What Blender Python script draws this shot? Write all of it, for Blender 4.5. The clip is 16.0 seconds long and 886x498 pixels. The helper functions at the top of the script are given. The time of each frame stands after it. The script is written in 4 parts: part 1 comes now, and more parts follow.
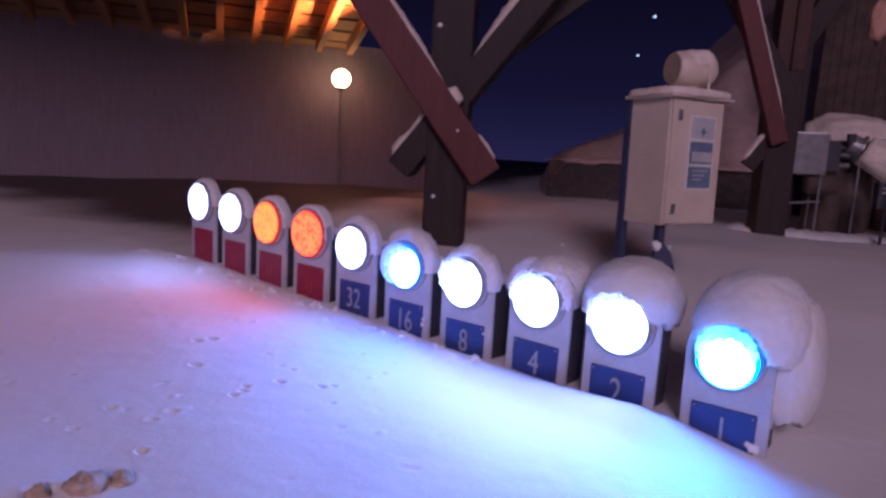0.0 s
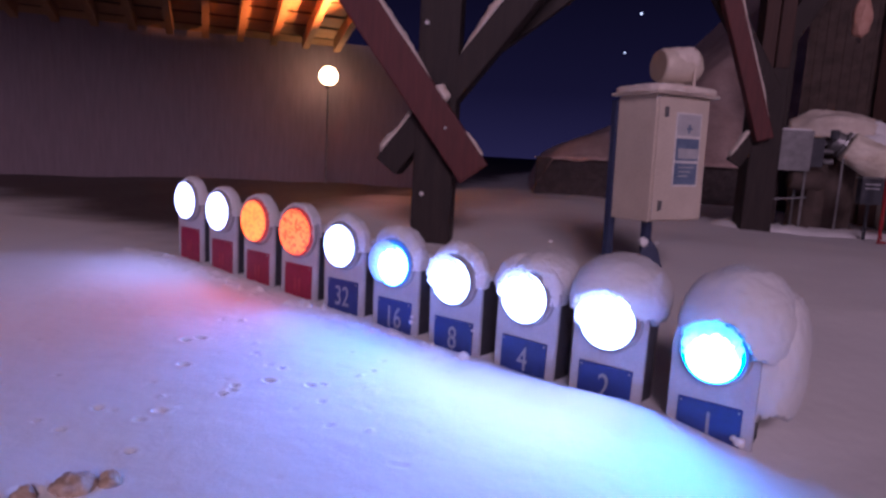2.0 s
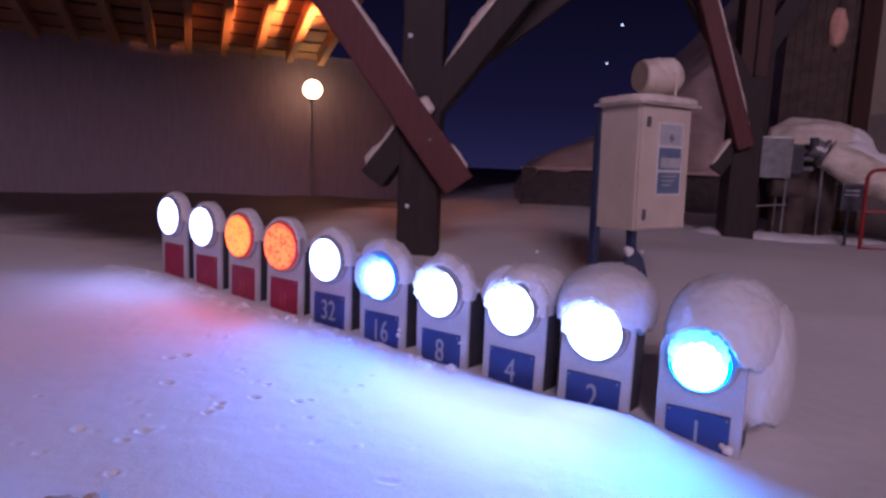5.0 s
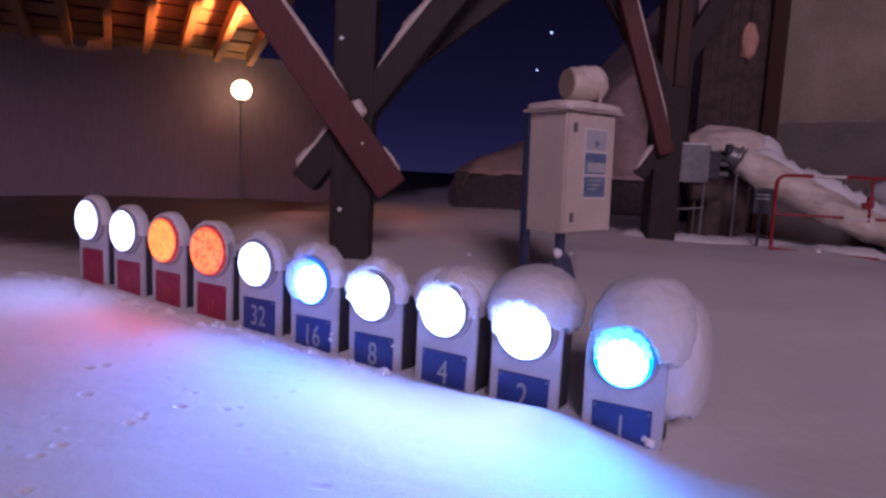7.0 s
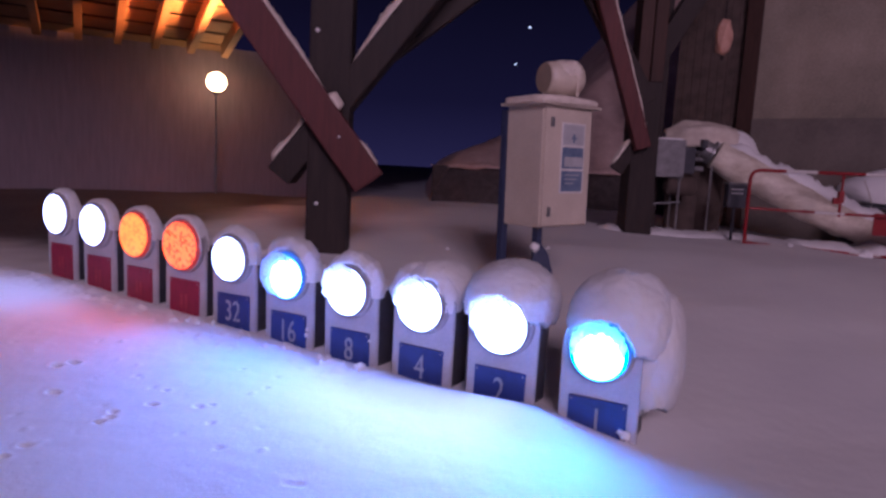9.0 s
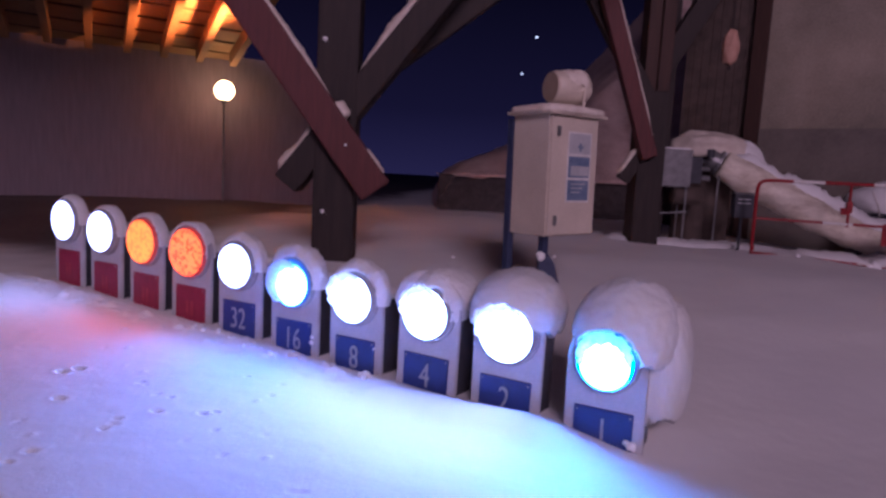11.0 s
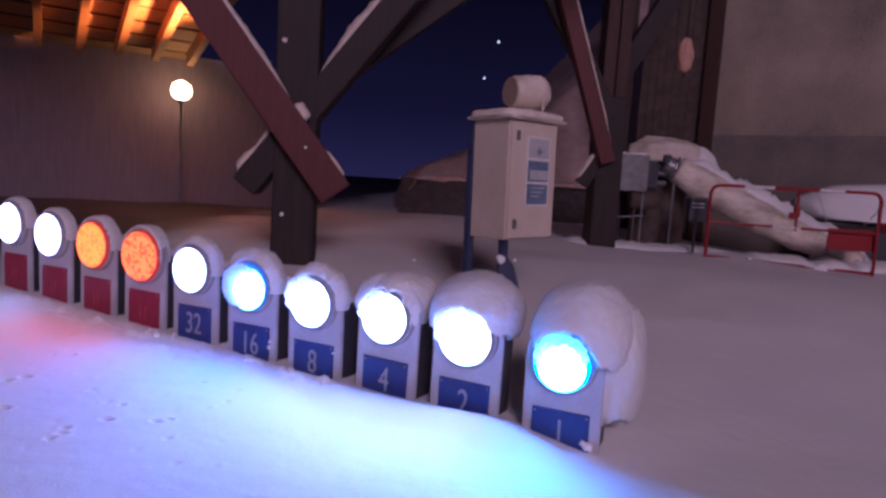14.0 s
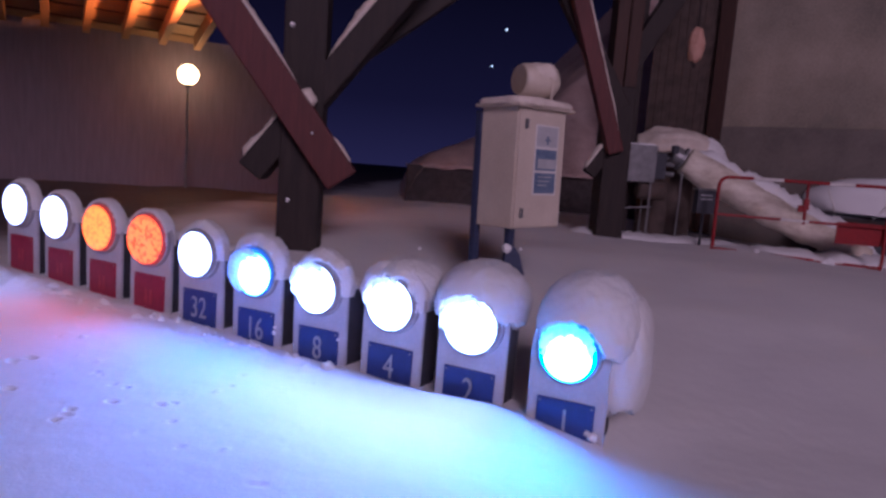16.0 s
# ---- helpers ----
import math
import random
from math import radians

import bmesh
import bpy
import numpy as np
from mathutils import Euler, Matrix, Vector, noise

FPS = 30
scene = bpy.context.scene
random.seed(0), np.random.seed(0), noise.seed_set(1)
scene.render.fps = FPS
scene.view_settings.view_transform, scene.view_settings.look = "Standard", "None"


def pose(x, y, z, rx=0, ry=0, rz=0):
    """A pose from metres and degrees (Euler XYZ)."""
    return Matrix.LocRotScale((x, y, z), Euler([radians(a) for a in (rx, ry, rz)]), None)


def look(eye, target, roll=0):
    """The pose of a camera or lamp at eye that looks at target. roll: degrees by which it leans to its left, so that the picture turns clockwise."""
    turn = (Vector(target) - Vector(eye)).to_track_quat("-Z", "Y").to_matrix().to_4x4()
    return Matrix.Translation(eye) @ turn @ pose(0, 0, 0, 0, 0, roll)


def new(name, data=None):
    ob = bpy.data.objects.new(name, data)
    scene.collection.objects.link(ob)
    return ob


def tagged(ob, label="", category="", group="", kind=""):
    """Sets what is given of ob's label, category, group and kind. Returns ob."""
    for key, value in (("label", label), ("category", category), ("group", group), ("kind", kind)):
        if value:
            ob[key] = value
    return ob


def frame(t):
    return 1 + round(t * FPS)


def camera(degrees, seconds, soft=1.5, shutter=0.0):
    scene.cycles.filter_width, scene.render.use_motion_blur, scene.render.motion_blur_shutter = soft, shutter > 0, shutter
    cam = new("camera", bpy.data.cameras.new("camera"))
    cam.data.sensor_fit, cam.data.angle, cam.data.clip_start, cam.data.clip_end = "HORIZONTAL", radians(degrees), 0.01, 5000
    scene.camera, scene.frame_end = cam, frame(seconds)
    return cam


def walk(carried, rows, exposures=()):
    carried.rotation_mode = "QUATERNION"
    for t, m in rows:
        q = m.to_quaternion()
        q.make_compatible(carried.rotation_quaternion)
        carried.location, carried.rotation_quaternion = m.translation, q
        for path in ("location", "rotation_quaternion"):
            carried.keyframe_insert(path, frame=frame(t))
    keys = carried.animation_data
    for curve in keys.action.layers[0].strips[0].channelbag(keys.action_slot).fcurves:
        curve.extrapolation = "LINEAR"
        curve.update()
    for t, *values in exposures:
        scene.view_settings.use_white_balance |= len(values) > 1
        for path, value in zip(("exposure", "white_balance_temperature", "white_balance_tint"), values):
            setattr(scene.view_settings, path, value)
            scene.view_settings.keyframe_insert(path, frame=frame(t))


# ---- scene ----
cam = camera(69.3, 16.0, soft=2.8)
# seconds, x, y, z, yaw, pitch, roll
ROWS = [
    (0.0, -0.018, 0.011, 1.095, 8.195, -8.282, -3.375),
    (0.5, -0.019, 0.017, 1.090, 7.830, -9.089, -3.718),
    (1.0, -0.016, 0.008, 1.093, 7.693, -8.531, -3.595),
    (1.5, -0.017, 0.011, 1.092, 7.490, -8.703, -3.540),
    (2.0, -0.015, 0.008, 1.096, 7.154, -8.455, -3.187),
    (2.5, -0.015, 0.011, 1.095, 7.077, -8.631, -3.057),
    (3.0, -0.015, 0.015, 1.099, 6.618, -8.719, -2.816),
    (3.5, -0.013, 0.023, 1.097, 6.637, -8.449, -2.445),
    (3.7, -0.013, 0.023, 1.097, 6.357, -8.599, -2.445),
    (5.8, -0.012, 0.010, 1.102, 5.378, -6.786, -2.470),
    (6.0, -0.010, 0.012, 1.100, 3.931, -7.056, -2.954),
    (6.5, 0.002, 0.003, 1.103, 0.852, -6.844, -2.742),
    (7.0, 0.000, -0.001, 1.101, -0.000, -6.810, -2.790),
    (7.5, 0.004, 0.008, 1.098, -0.362, -7.266, -2.731),
    (8.0, 0.008, 0.015, 1.100, -1.258, -7.274, -2.530),
    (8.2, 0.009, 0.014, 1.102, -1.664, -7.429, -2.628),
    (10.3, 0.011, 0.017, 1.099, -1.439, -6.369, -3.538),
    (10.5, 0.010, 0.017, 1.100, -1.068, -6.265, -3.339),
    (11.0, 0.011, 0.018, 1.099, -1.336, -6.498, -3.218),
    (11.5, 0.025, 0.018, 1.100, -5.074, -6.615, -3.030),
    (12.0, 0.033, 0.019, 1.102, -6.972, -6.785, -2.966),
    (12.5, 0.034, 0.019, 1.102, -6.622, -6.669, -2.933),
    (13.0, 0.028, 0.016, 1.101, -5.152, -6.407, -3.090),
    (13.5, 0.028, 0.016, 1.101, -4.636, -6.141, -3.242),
    (14.0, 0.026, 0.012, 1.102, -4.657, -6.024, -3.548),
    (14.5, 0.025, 0.011, 1.107, -4.917, -5.029, -3.398),
    (15.0, 0.024, 0.021, 1.102, -4.609, -5.671, -3.571),
    (15.5, 0.021, 0.025, 1.101, -4.639, -6.165, -3.736),
    (16.0, 0.020, 0.032, 1.095, -4.134, -7.080, -4.324),
]
walk(cam, [(t, pose(x, y, z, 90 + pitch, roll, yaw)) for t, x, y, z, yaw, pitch, roll in ROWS], exposures=[(0.0, 0.24, 5440, 21), (14.5, 0.24, 5380, 20), (16.0, 0.24, 5200, 14)])

# ---- night sky and lamps ----
world = bpy.data.worlds.new("night")
scene.world = world
world.use_nodes = True
wn = world.node_tree.nodes
# a dark sky, faintly violet towards the horizon
tc = wn.new("ShaderNodeTexCoord")
sep = wn.new("ShaderNodeSeparateXYZ")
sky = wn.new("ShaderNodeValToRGB")
sky.color_ramp.elements.new(0.10)
for el, (at, c) in zip(sky.color_ramp.elements, ((0.0, (0.0150, 0.0125, 0.0400, 1)), (0.10, (0.0066, 0.0054, 0.0190, 1)), (0.30, (0.0018, 0.0015, 0.0052, 1)))):
    el.position, el.color = at, c
world.node_tree.links.new(tc.outputs["Generated"], sep.inputs[0])
world.node_tree.links.new(sep.outputs["Z"], sky.inputs[0])
world.node_tree.links.new(sky.outputs[0], wn["Background"].inputs[0])
wn["Background"].inputs[1].default_value = 1.0


def lamp(name, kind, where, power, colour, size, aim=None):
    data = bpy.data.lights.new(name, kind)
    data.energy, data.color = power, colour
    if kind == "AREA":
        data.shape, data.size = "DISK", size
    else:
        data.shadow_soft_size = size
    ob = new(name, data)
    ob.matrix_world = look(where, aim) if aim else Matrix.Translation(where)
    return ob


# the street lamps of the road behind the walker, and the lamp under the roof
lamp("street_lamp_light", "POINT", (2.5, -20.0, 12.0), 9200, (1.0, 0.65, 0.70), 4.0)
up = lamp("roof_lamp_light", "SPOT", (-2.12, 9.90, 2.56), 4200, (1.0, 0.30, 0.065), 0.06, (-3.98, 10.58, 3.64))
up.data.spot_size, up.data.spot_blend = radians(50), 1.0


# ---- materials ----
class Nodes:
    """A short way to write node trees."""

    def __init__(self, name):
        self.mat = bpy.data.materials.new(name)
        self.mat.use_nodes = True
        self.t = self.mat.node_tree
        self.b = self.t.nodes["Principled BSDF"]
        self.out = self.t.nodes["Material Output"]

    def add(self, kind, **values):
        n = self.t.nodes.new("ShaderNode" + kind)
        for k, v in values.items():
            n.inputs[k.replace("_", " ")].default_value = v
        return n

    def link(self, a, b):
        self.t.links.new(a, b)

    def coords(self, scale=(1, 1, 1)):
        tc = self.add("TexCoord")
        mp = self.add("Mapping")
        mp.inputs["Scale"].default_value = scale
        self.link(tc.outputs["Object"], mp.inputs["Vector"])
        return mp.outputs[0]

    def noise(self, scale, detail=4, stretch=(1, 1, 1), rough=0.55):
        n = self.add("TexNoise", Scale=scale, Detail=detail, Roughness=rough)
        self.link(self.coords(stretch), n.inputs["Vector"])
        return n.outputs["Fac"]

    def ramp(self, fac, stops):
        r = self.add("ValToRGB")
        e = r.color_ramp.elements
        while len(e) < len(stops):
            e.new(0.5)
        for el, (p, c) in zip(e, stops):
            el.position, el.color = p, (*c, 1)
        self.link(fac, r.inputs[0])
        return r.outputs[0]

    def mix(self, fac, a, b, blend="MIX"):
        m = self.t.nodes.new("ShaderNodeMix")
        m.data_type, m.blend_type = "RGBA", blend
        for sock, v in ((m.inputs[0], fac), (m.inputs[6], a), (m.inputs[7], b)):
            if isinstance(v, (int, float)):
                sock.default_value = v
            elif isinstance(v, tuple):
                sock.default_value = (*v, 1)
            else:
                self.link(v, sock)
        return m.outputs[2]

    def bump(self, fac, strength, distance=0.01):
        b = self.add("Bump", Strength=strength, Distance=distance)
        self.link(fac, b.inputs["Height"])
        self.link(b.outputs[0], self.b.inputs["Normal"])
        return b.outputs[0]

    def base(self, colour):
        if isinstance(colour, tuple):
            self.b.inputs["Base Color"].default_value = (*colour, 1)
        else:
            self.link(colour, self.b.inputs["Base Color"])
        return self

    def set(self, rough=0.6, metal=0.0, spec=0.5):
        self.b.inputs["Roughness"].default_value = rough
        self.b.inputs["Metallic"].default_value = metal
        self.b.inputs["Specular IOR Level"].default_value = spec
        return self


def worn(name, c1, c2, scale=6.0, rough=0.55, metal=0.0, relief=0.15, stretch=(1, 1, 1), fine=60.0):
    n = Nodes(name)
    big = n.noise(scale, 5, stretch)
    small = n.noise(fine, 3, stretch)
    c = n.ramp(big, [(0.3, c1), (0.7, c2)])
    c = n.mix(0.25, c, n.ramp(small, [(0.3, tuple(v * 0.7 for v in c1)), (0.75, c2)]))
    n.base(c).set(rough, metal)
    n.bump(small, relief, 0.004)
    return n.mat


def snow_material(name, glow=0.0, bare=False):
    n = Nodes(name)
    c = n.ramp(n.noise(1.1, 5), [(0.3, (0.80, 0.80, 0.83)), (0.7, (0.88, 0.88, 0.89))])
    n.set(0.62, 0.0, 0.25)
    grain, lumps = n.noise(130, 3), n.noise(14, 5)
    both = n.add("Math")
    both.operation = "MULTIPLY_ADD"
    n.link(grain, both.inputs[0])
    both.inputs[1].default_value = 0.25
    n.link(lumps, both.inputs[2])
    normal = n.bump(both.outputs[0], 0.35, 0.012)
    if bare:
        # trodden bare gravel where the roof keeps the snow off
        attr = n.add("Attribute")
        attr.attribute_name = "bare"
        gravel = n.ramp(n.noise(22, 6), [(0.3, (0.060, 0.048, 0.050)), (0.75, (0.13, 0.105, 0.105))])
        c = n.mix(attr.outputs["Fac"], c, gravel)
    n.base(c)
    if glow:
        tr = n.add("BsdfTranslucent")
        n.link(c, tr.inputs["Color"])
        n.link(normal, tr.inputs["Normal"])
        mx = n.add("MixShader", Fac=glow)
        n.link(n.b.outputs[0], mx.inputs[1])
        n.link(tr.outputs[0], mx.inputs[2])
        n.link(mx.outputs[0], n.out.inputs["Surface"])
    return n.mat


def glowing(name, colour, strength, mottle=0.0, spot=0.0, rim=None, at=(0.016, -0.012), reach=(0.088, 0.118)):
    """A lit lens. mottle: how dark its blotches are; spot: the share of the light that is left at its rim, and the rim's own colour."""
    n = Nodes(name)
    n.base((0.10, 0.10, 0.10)).set(0.35)
    e = n.b.inputs
    e["Emission Color"].default_value = (*colour, 1)
    e["Emission Strength"].default_value = strength
    if mottle:
        c = n.ramp(n.noise(52, 6), [(0.42, tuple(v * (1 - mottle) for v in colour)), (0.52, colour)])
        n.link(c, e["Emission Color"])
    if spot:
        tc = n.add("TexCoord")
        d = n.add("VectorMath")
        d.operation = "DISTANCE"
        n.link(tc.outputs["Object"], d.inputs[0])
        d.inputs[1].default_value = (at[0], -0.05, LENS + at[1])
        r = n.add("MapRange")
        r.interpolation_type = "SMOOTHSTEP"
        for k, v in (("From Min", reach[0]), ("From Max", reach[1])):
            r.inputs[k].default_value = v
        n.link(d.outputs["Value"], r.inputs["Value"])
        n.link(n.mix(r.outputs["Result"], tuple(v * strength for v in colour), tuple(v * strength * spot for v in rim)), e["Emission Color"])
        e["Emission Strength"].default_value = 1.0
    return n.mat


LENS = 0.60      # height of a lens over the buried foot of its sign
SNOW = snow_material("snow")
VEIL = snow_material("snow_veil", glow=0.075)
VEIL_BRIGHT = snow_material("snow_veil_bright", glow=0.30)
LANTERN = worn("frosted_lantern", (0.46, 0.24, 0.17), (0.62, 0.38, 0.30), 12, 0.6)
GROUND = snow_material("snow_ground", bare=True)
ICY = worn("dirty_ice_crust", (0.52, 0.44, 0.34), (0.90, 0.84, 0.73), 5, 0.6, relief=0.5, stretch=(0.6, 1.5, 1.5), fine=26)
# rough snow whose tan holds the warm street light in its base colour
CABSNOW = worn("warm_lit_snow", (0.62, 0.54, 0.46), (0.80, 0.73, 0.65), 9, 0.7, relief=0.4)
CAP = snow_material("snow_cap", glow=0.26)
CAP_THIN = snow_material("snow_cap_thin", glow=0.24)
BOARD = worn("pale_painted_metal", (0.40, 0.40, 0.44), (0.54, 0.54, 0.58), 7, 0.45, 0.0)
DARK = worn("dark_casing", (0.030, 0.032, 0.045), (0.060, 0.062, 0.080), 9, 0.6)
RIM = worn("grey_rim", (0.30, 0.29, 0.31), (0.42, 0.41, 0.43), 20, 0.5)
BLUE = worn("blue_plate", (0.018, 0.035, 0.17), (0.028, 0.052, 0.24), 18, 0.42)
RED = worn("red_plate", (0.24, 0.009, 0.042), (0.34, 0.016, 0.060), 18, 0.42)
FADED = worn("faded_mark", (0.36, 0.03, 0.055), (0.46, 0.06, 0.085), 30)
DIGIT = worn("white_digits", (0.28, 0.29, 0.35), (0.44, 0.45, 0.51), 30, 0.5)
REDWOOD = worn("red_stained_timber", (0.070, 0.013, 0.014), (0.125, 0.024, 0.024), 5, 0.6, stretch=(6, 6, 0.6), relief=0.4)
BROWN = worn("dark_brown_timber", (0.014, 0.009, 0.009), (0.034, 0.021, 0.019), 5, 0.7, stretch=(6, 6, 0.6), relief=0.4)
PLANK = worn("pale_roof_boards", (0.26, 0.14, 0.065), (0.42, 0.25, 0.12), 4, 0.7, stretch=(1, 8, 8), relief=0.3)
RAFTER = worn("rafter_timber", (0.22, 0.115, 0.055), (0.36, 0.20, 0.095), 4, 0.7, stretch=(1, 8, 8), relief=0.3)
FACE = worn("dull_tan_glass", (0.34, 0.27, 0.21), (0.44, 0.36, 0.29), 8, 0.4)
CABINET = worn("beige_cabinet", (0.56, 0.49, 0.40), (0.68, 0.60, 0.50), 4, 0.45, relief=0.08)
STEEL = worn("grey_steel", (0.16, 0.16, 0.17), (0.28, 0.28, 0.29), 10, 0.45, 0.5)
BLUEPOST = worn("blue_steel_post", (0.025, 0.035, 0.085), (0.045, 0.060, 0.13), 12, 0.5)
BARRIER = worn("red_barrier_tube", (0.22, 0.008, 0.014), (0.33, 0.015, 0.021), 20, 0.4)
WHITE = worn("white_band", (0.62, 0.60, 0.58), (0.80, 0.78, 0.76), 20, 0.5)
STUCCO = worn("rough_render", (0.15, 0.135, 0.11), (0.42, 0.355, 0.29), 0.8, 0.9, relief=0.5, fine=26)
PLINTH = worn("grey_plinth", (0.13, 0.115, 0.105), (0.22, 0.19, 0.17), 1.6, 0.9, relief=0.5, fine=26)
# purplish tone puts the haze under the roof into the added wall
SHADOWWALL = worn("haze_tinted_boarding", (0.180, 0.142, 0.170), (0.235, 0.186, 0.220), 3, 0.85, stretch=(6, 6, 0.6), relief=0.15)
TANK = worn("weathered_boards", (0.060, 0.044, 0.038), (0.125, 0.090, 0.078), 6, 0.8)
# bank snow: the pink of the lamp light is put into its colour
BANK = worn("pink_lit_snow", (0.62, 0.42, 0.38), (0.90, 0.70, 0.65), 2.2, 0.9, relief=0.6, fine=18)
CORNER = worn("red_brown_post", (0.034, 0.015, 0.011), (0.070, 0.030, 0.022), 5, 0.7, stretch=(6, 6, 0.6), relief=0.4)
HEDGE = worn("dark_stone", (0.050, 0.042, 0.045), (0.115, 0.095, 0.095), 6, 0.9, relief=0.6, fine=24)
STICKER = worn("sticker_blue", (0.09, 0.14, 0.24), (0.19, 0.25, 0.36), 14, 0.3)
STICKER_PALE = worn("sticker_pale", (0.40, 0.41, 0.43), (0.54, 0.55, 0.57), 12, 0.3)
LIGHT_WHITE = glowing("white_lens", (0.32, 0.45, 1.0), 17)
LIGHT_MID = glowing("white_lens_soft", (0.38, 0.46, 1.0), 8)
LIGHT_FAR = glowing("white_lens_dim", (0.46, 0.50, 1.0), 7)
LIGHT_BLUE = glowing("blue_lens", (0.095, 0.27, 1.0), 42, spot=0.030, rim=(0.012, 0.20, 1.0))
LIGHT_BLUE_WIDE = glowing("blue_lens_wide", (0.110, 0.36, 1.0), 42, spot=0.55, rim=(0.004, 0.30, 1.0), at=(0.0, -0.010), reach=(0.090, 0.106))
LIGHT_ORANGE = glowing("orange_lens", (1.0, 0.125, 0.012), 3.5, 0.45)
LIGHT_RED = glowing("red_lens", (1.0, 0.090, 0.014), 3.4, 0.75)
SKIRT_RED = glowing("red_lens_edge", (1.0, 0.020, 0.012), 0.34)
SKIRT_BLUE = glowing("blue_lens_edge", (0.03, 0.22, 1.0), 0.5)
LIGHT_YARD = glowing("yard_lamp_glass", (1.0, 0.60, 0.27), 13)
LIGHT_STAR = glowing("starlight", (0.75, 0.82, 1.0), 1.3)


# ---- building blocks ----
def link_mesh(name, bm, material, parent=None, label="", smooth=False):
    me = bpy.data.meshes.new(name)
    bm.normal_update()
    bm.to_mesh(me)
    bm.free()
    me.materials.append(material)
    if smooth:
        for p in me.polygons:
            p.use_smooth = True
    ob = new(name, me)
    ob.parent = parent
    if label:
        ob["label"] = label
    return ob


def part(name, bm, material, parent, label="", smooth=False):
    return link_mesh(name, bm, material, parent, label, smooth)


def thing(name, m, label, category, group="", kind=""):
    ob = new(name)
    ob.empty_display_size = 0.1
    ob.matrix_world = m
    return tagged(ob, label, category, group, kind)


def box(bm, x0, x1, y0, y1, z0, z1, bevel=0.0, m=None):
    made = bmesh.ops.create_cube(bm, size=1.0)["verts"]
    for v in made:
        v.co = Vector((x0 + (v.co.x + 0.5) * (x1 - x0), y0 + (v.co.y + 0.5) * (y1 - y0), z0 + (v.co.z + 0.5) * (z1 - z0)))
    if bevel:
        edges = list({e for v in made for e in v.link_edges})
        r = bmesh.ops.bevel(bm, geom=edges, offset=bevel, segments=2, affect="EDGES", profile=0.6)
        made = list({v for f in r["faces"] for v in f.verts} | {v for v in made if v.is_valid})
    if m is not None:
        bmesh.ops.transform(bm, matrix=m, verts=made)
    return bm


def boxes(*rows):
    bm = bmesh.new()
    for r in rows:
        box(bm, *r)
    return bm


def tube(points, radius, sides=10, bm=None, radii=None, closed_ends=True):
    """A round bar along a line of points."""
    bm = bm or bmesh.new()
    pts = [Vector(p) for p in points]
    rings = []
    for i, p in enumerate(pts):
        d = (pts[min(i + 1, len(pts) - 1)] - pts[max(i - 1, 0)]).normalized()
        a = d.orthogonal().normalized() if not rings else (last - d * last.dot(d)).normalized()
        last = a
        b = d.cross(a)
        r = radii[i] if radii else radius
        rings.append([bm.verts.new(p + (a * math.cos(2 * math.pi * k / sides) + b * math.sin(2 * math.pi * k / sides)) * r) for k in range(sides)])
    for r0, r1 in zip(rings, rings[1:]):
        for k in range(sides):
            bm.faces.new((r0[k], r0[(k + 1) % sides], r1[(k + 1) % sides], r1[k]))
    if closed_ends:
        bm.faces.new(rings[0][::-1])
        bm.faces.new(rings[-1])
    return bm


def beam(a, b, wide, deep, side=(0, 1, 0), bevel=0.012, bm=None):
    """A squared timber from a to b; deep is measured along side."""
    a, b = Vector(a), Vector(b)
    z = (b - a).normalized()
    y = (Vector(side) - z * z.dot(Vector(side))).normalized()
    x = y.cross(z)
    m = Matrix.Translation(a) @ Matrix((x, y, z)).transposed().to_4x4()
    return box(bm or bmesh.new(), -wide / 2, wide / 2, -deep / 2, deep / 2, 0, (b - a).length, bevel, m)


def lump(rx, ry, rz, seed=0, rough=0.12, low=-1.0, bm=None, at=(0, 0, 0), fine=0.03, turns=36, rows=22, power=2.0, ragged=0.10):
    """A heap of snow: a rounded, uneven blob, cut off and ragged at the share low of its height."""
    bm = bm or bmesh.new()
    grid = []
    for i in range(rows + 1):
        th = math.pi * i / rows
        ring = []
        for k in range(turns):
            ph = 2 * math.pi * k / turns
            d = Vector((math.sin(th) * math.cos(ph), math.sin(th) * math.sin(ph), math.cos(th)))
            q = 1.0 / (abs(d.x) ** power + abs(d.y) ** power + abs(d.z) ** power) ** (1 / power)
            n = 1 + rough * noise.noise(d * 1.7 + Vector((seed * 7.3, 0, 0))) + fine * noise.noise(d * 7 + Vector((0, seed * 3.1, 0))) + 0.4 * fine * noise.noise(d * 19 + Vector((0, 0, seed)))
            p = d * q * n
            flat = Vector((d.x, d.y, 0)).normalized() if abs(d.x) + abs(d.y) > 1e-6 else Vector((1, 0, 0))
            cut = low + ragged * (noise.noise(flat * 4 + Vector((0, 0, seed * 2.7))) + 0.8 * noise.noise(flat * 13 + Vector((0, seed, 0))))
            if p.z < cut:
                p.z = cut + (p.z - cut) * 0.10
            ring.append(bm.verts.new(Vector(at) + Vector((p.x * rx, p.y * ry, p.z * rz))))
        grid.append(ring)
    for r0, r1 in zip(grid, grid[1:]):
        for k in range(turns):
            bm.faces.new((r0[k], r1[k], r1[(k + 1) % turns], r0[(k + 1) % turns]))
    bmesh.ops.remove_doubles(bm, verts=bm.verts[:], dist=1e-5)
    return bm


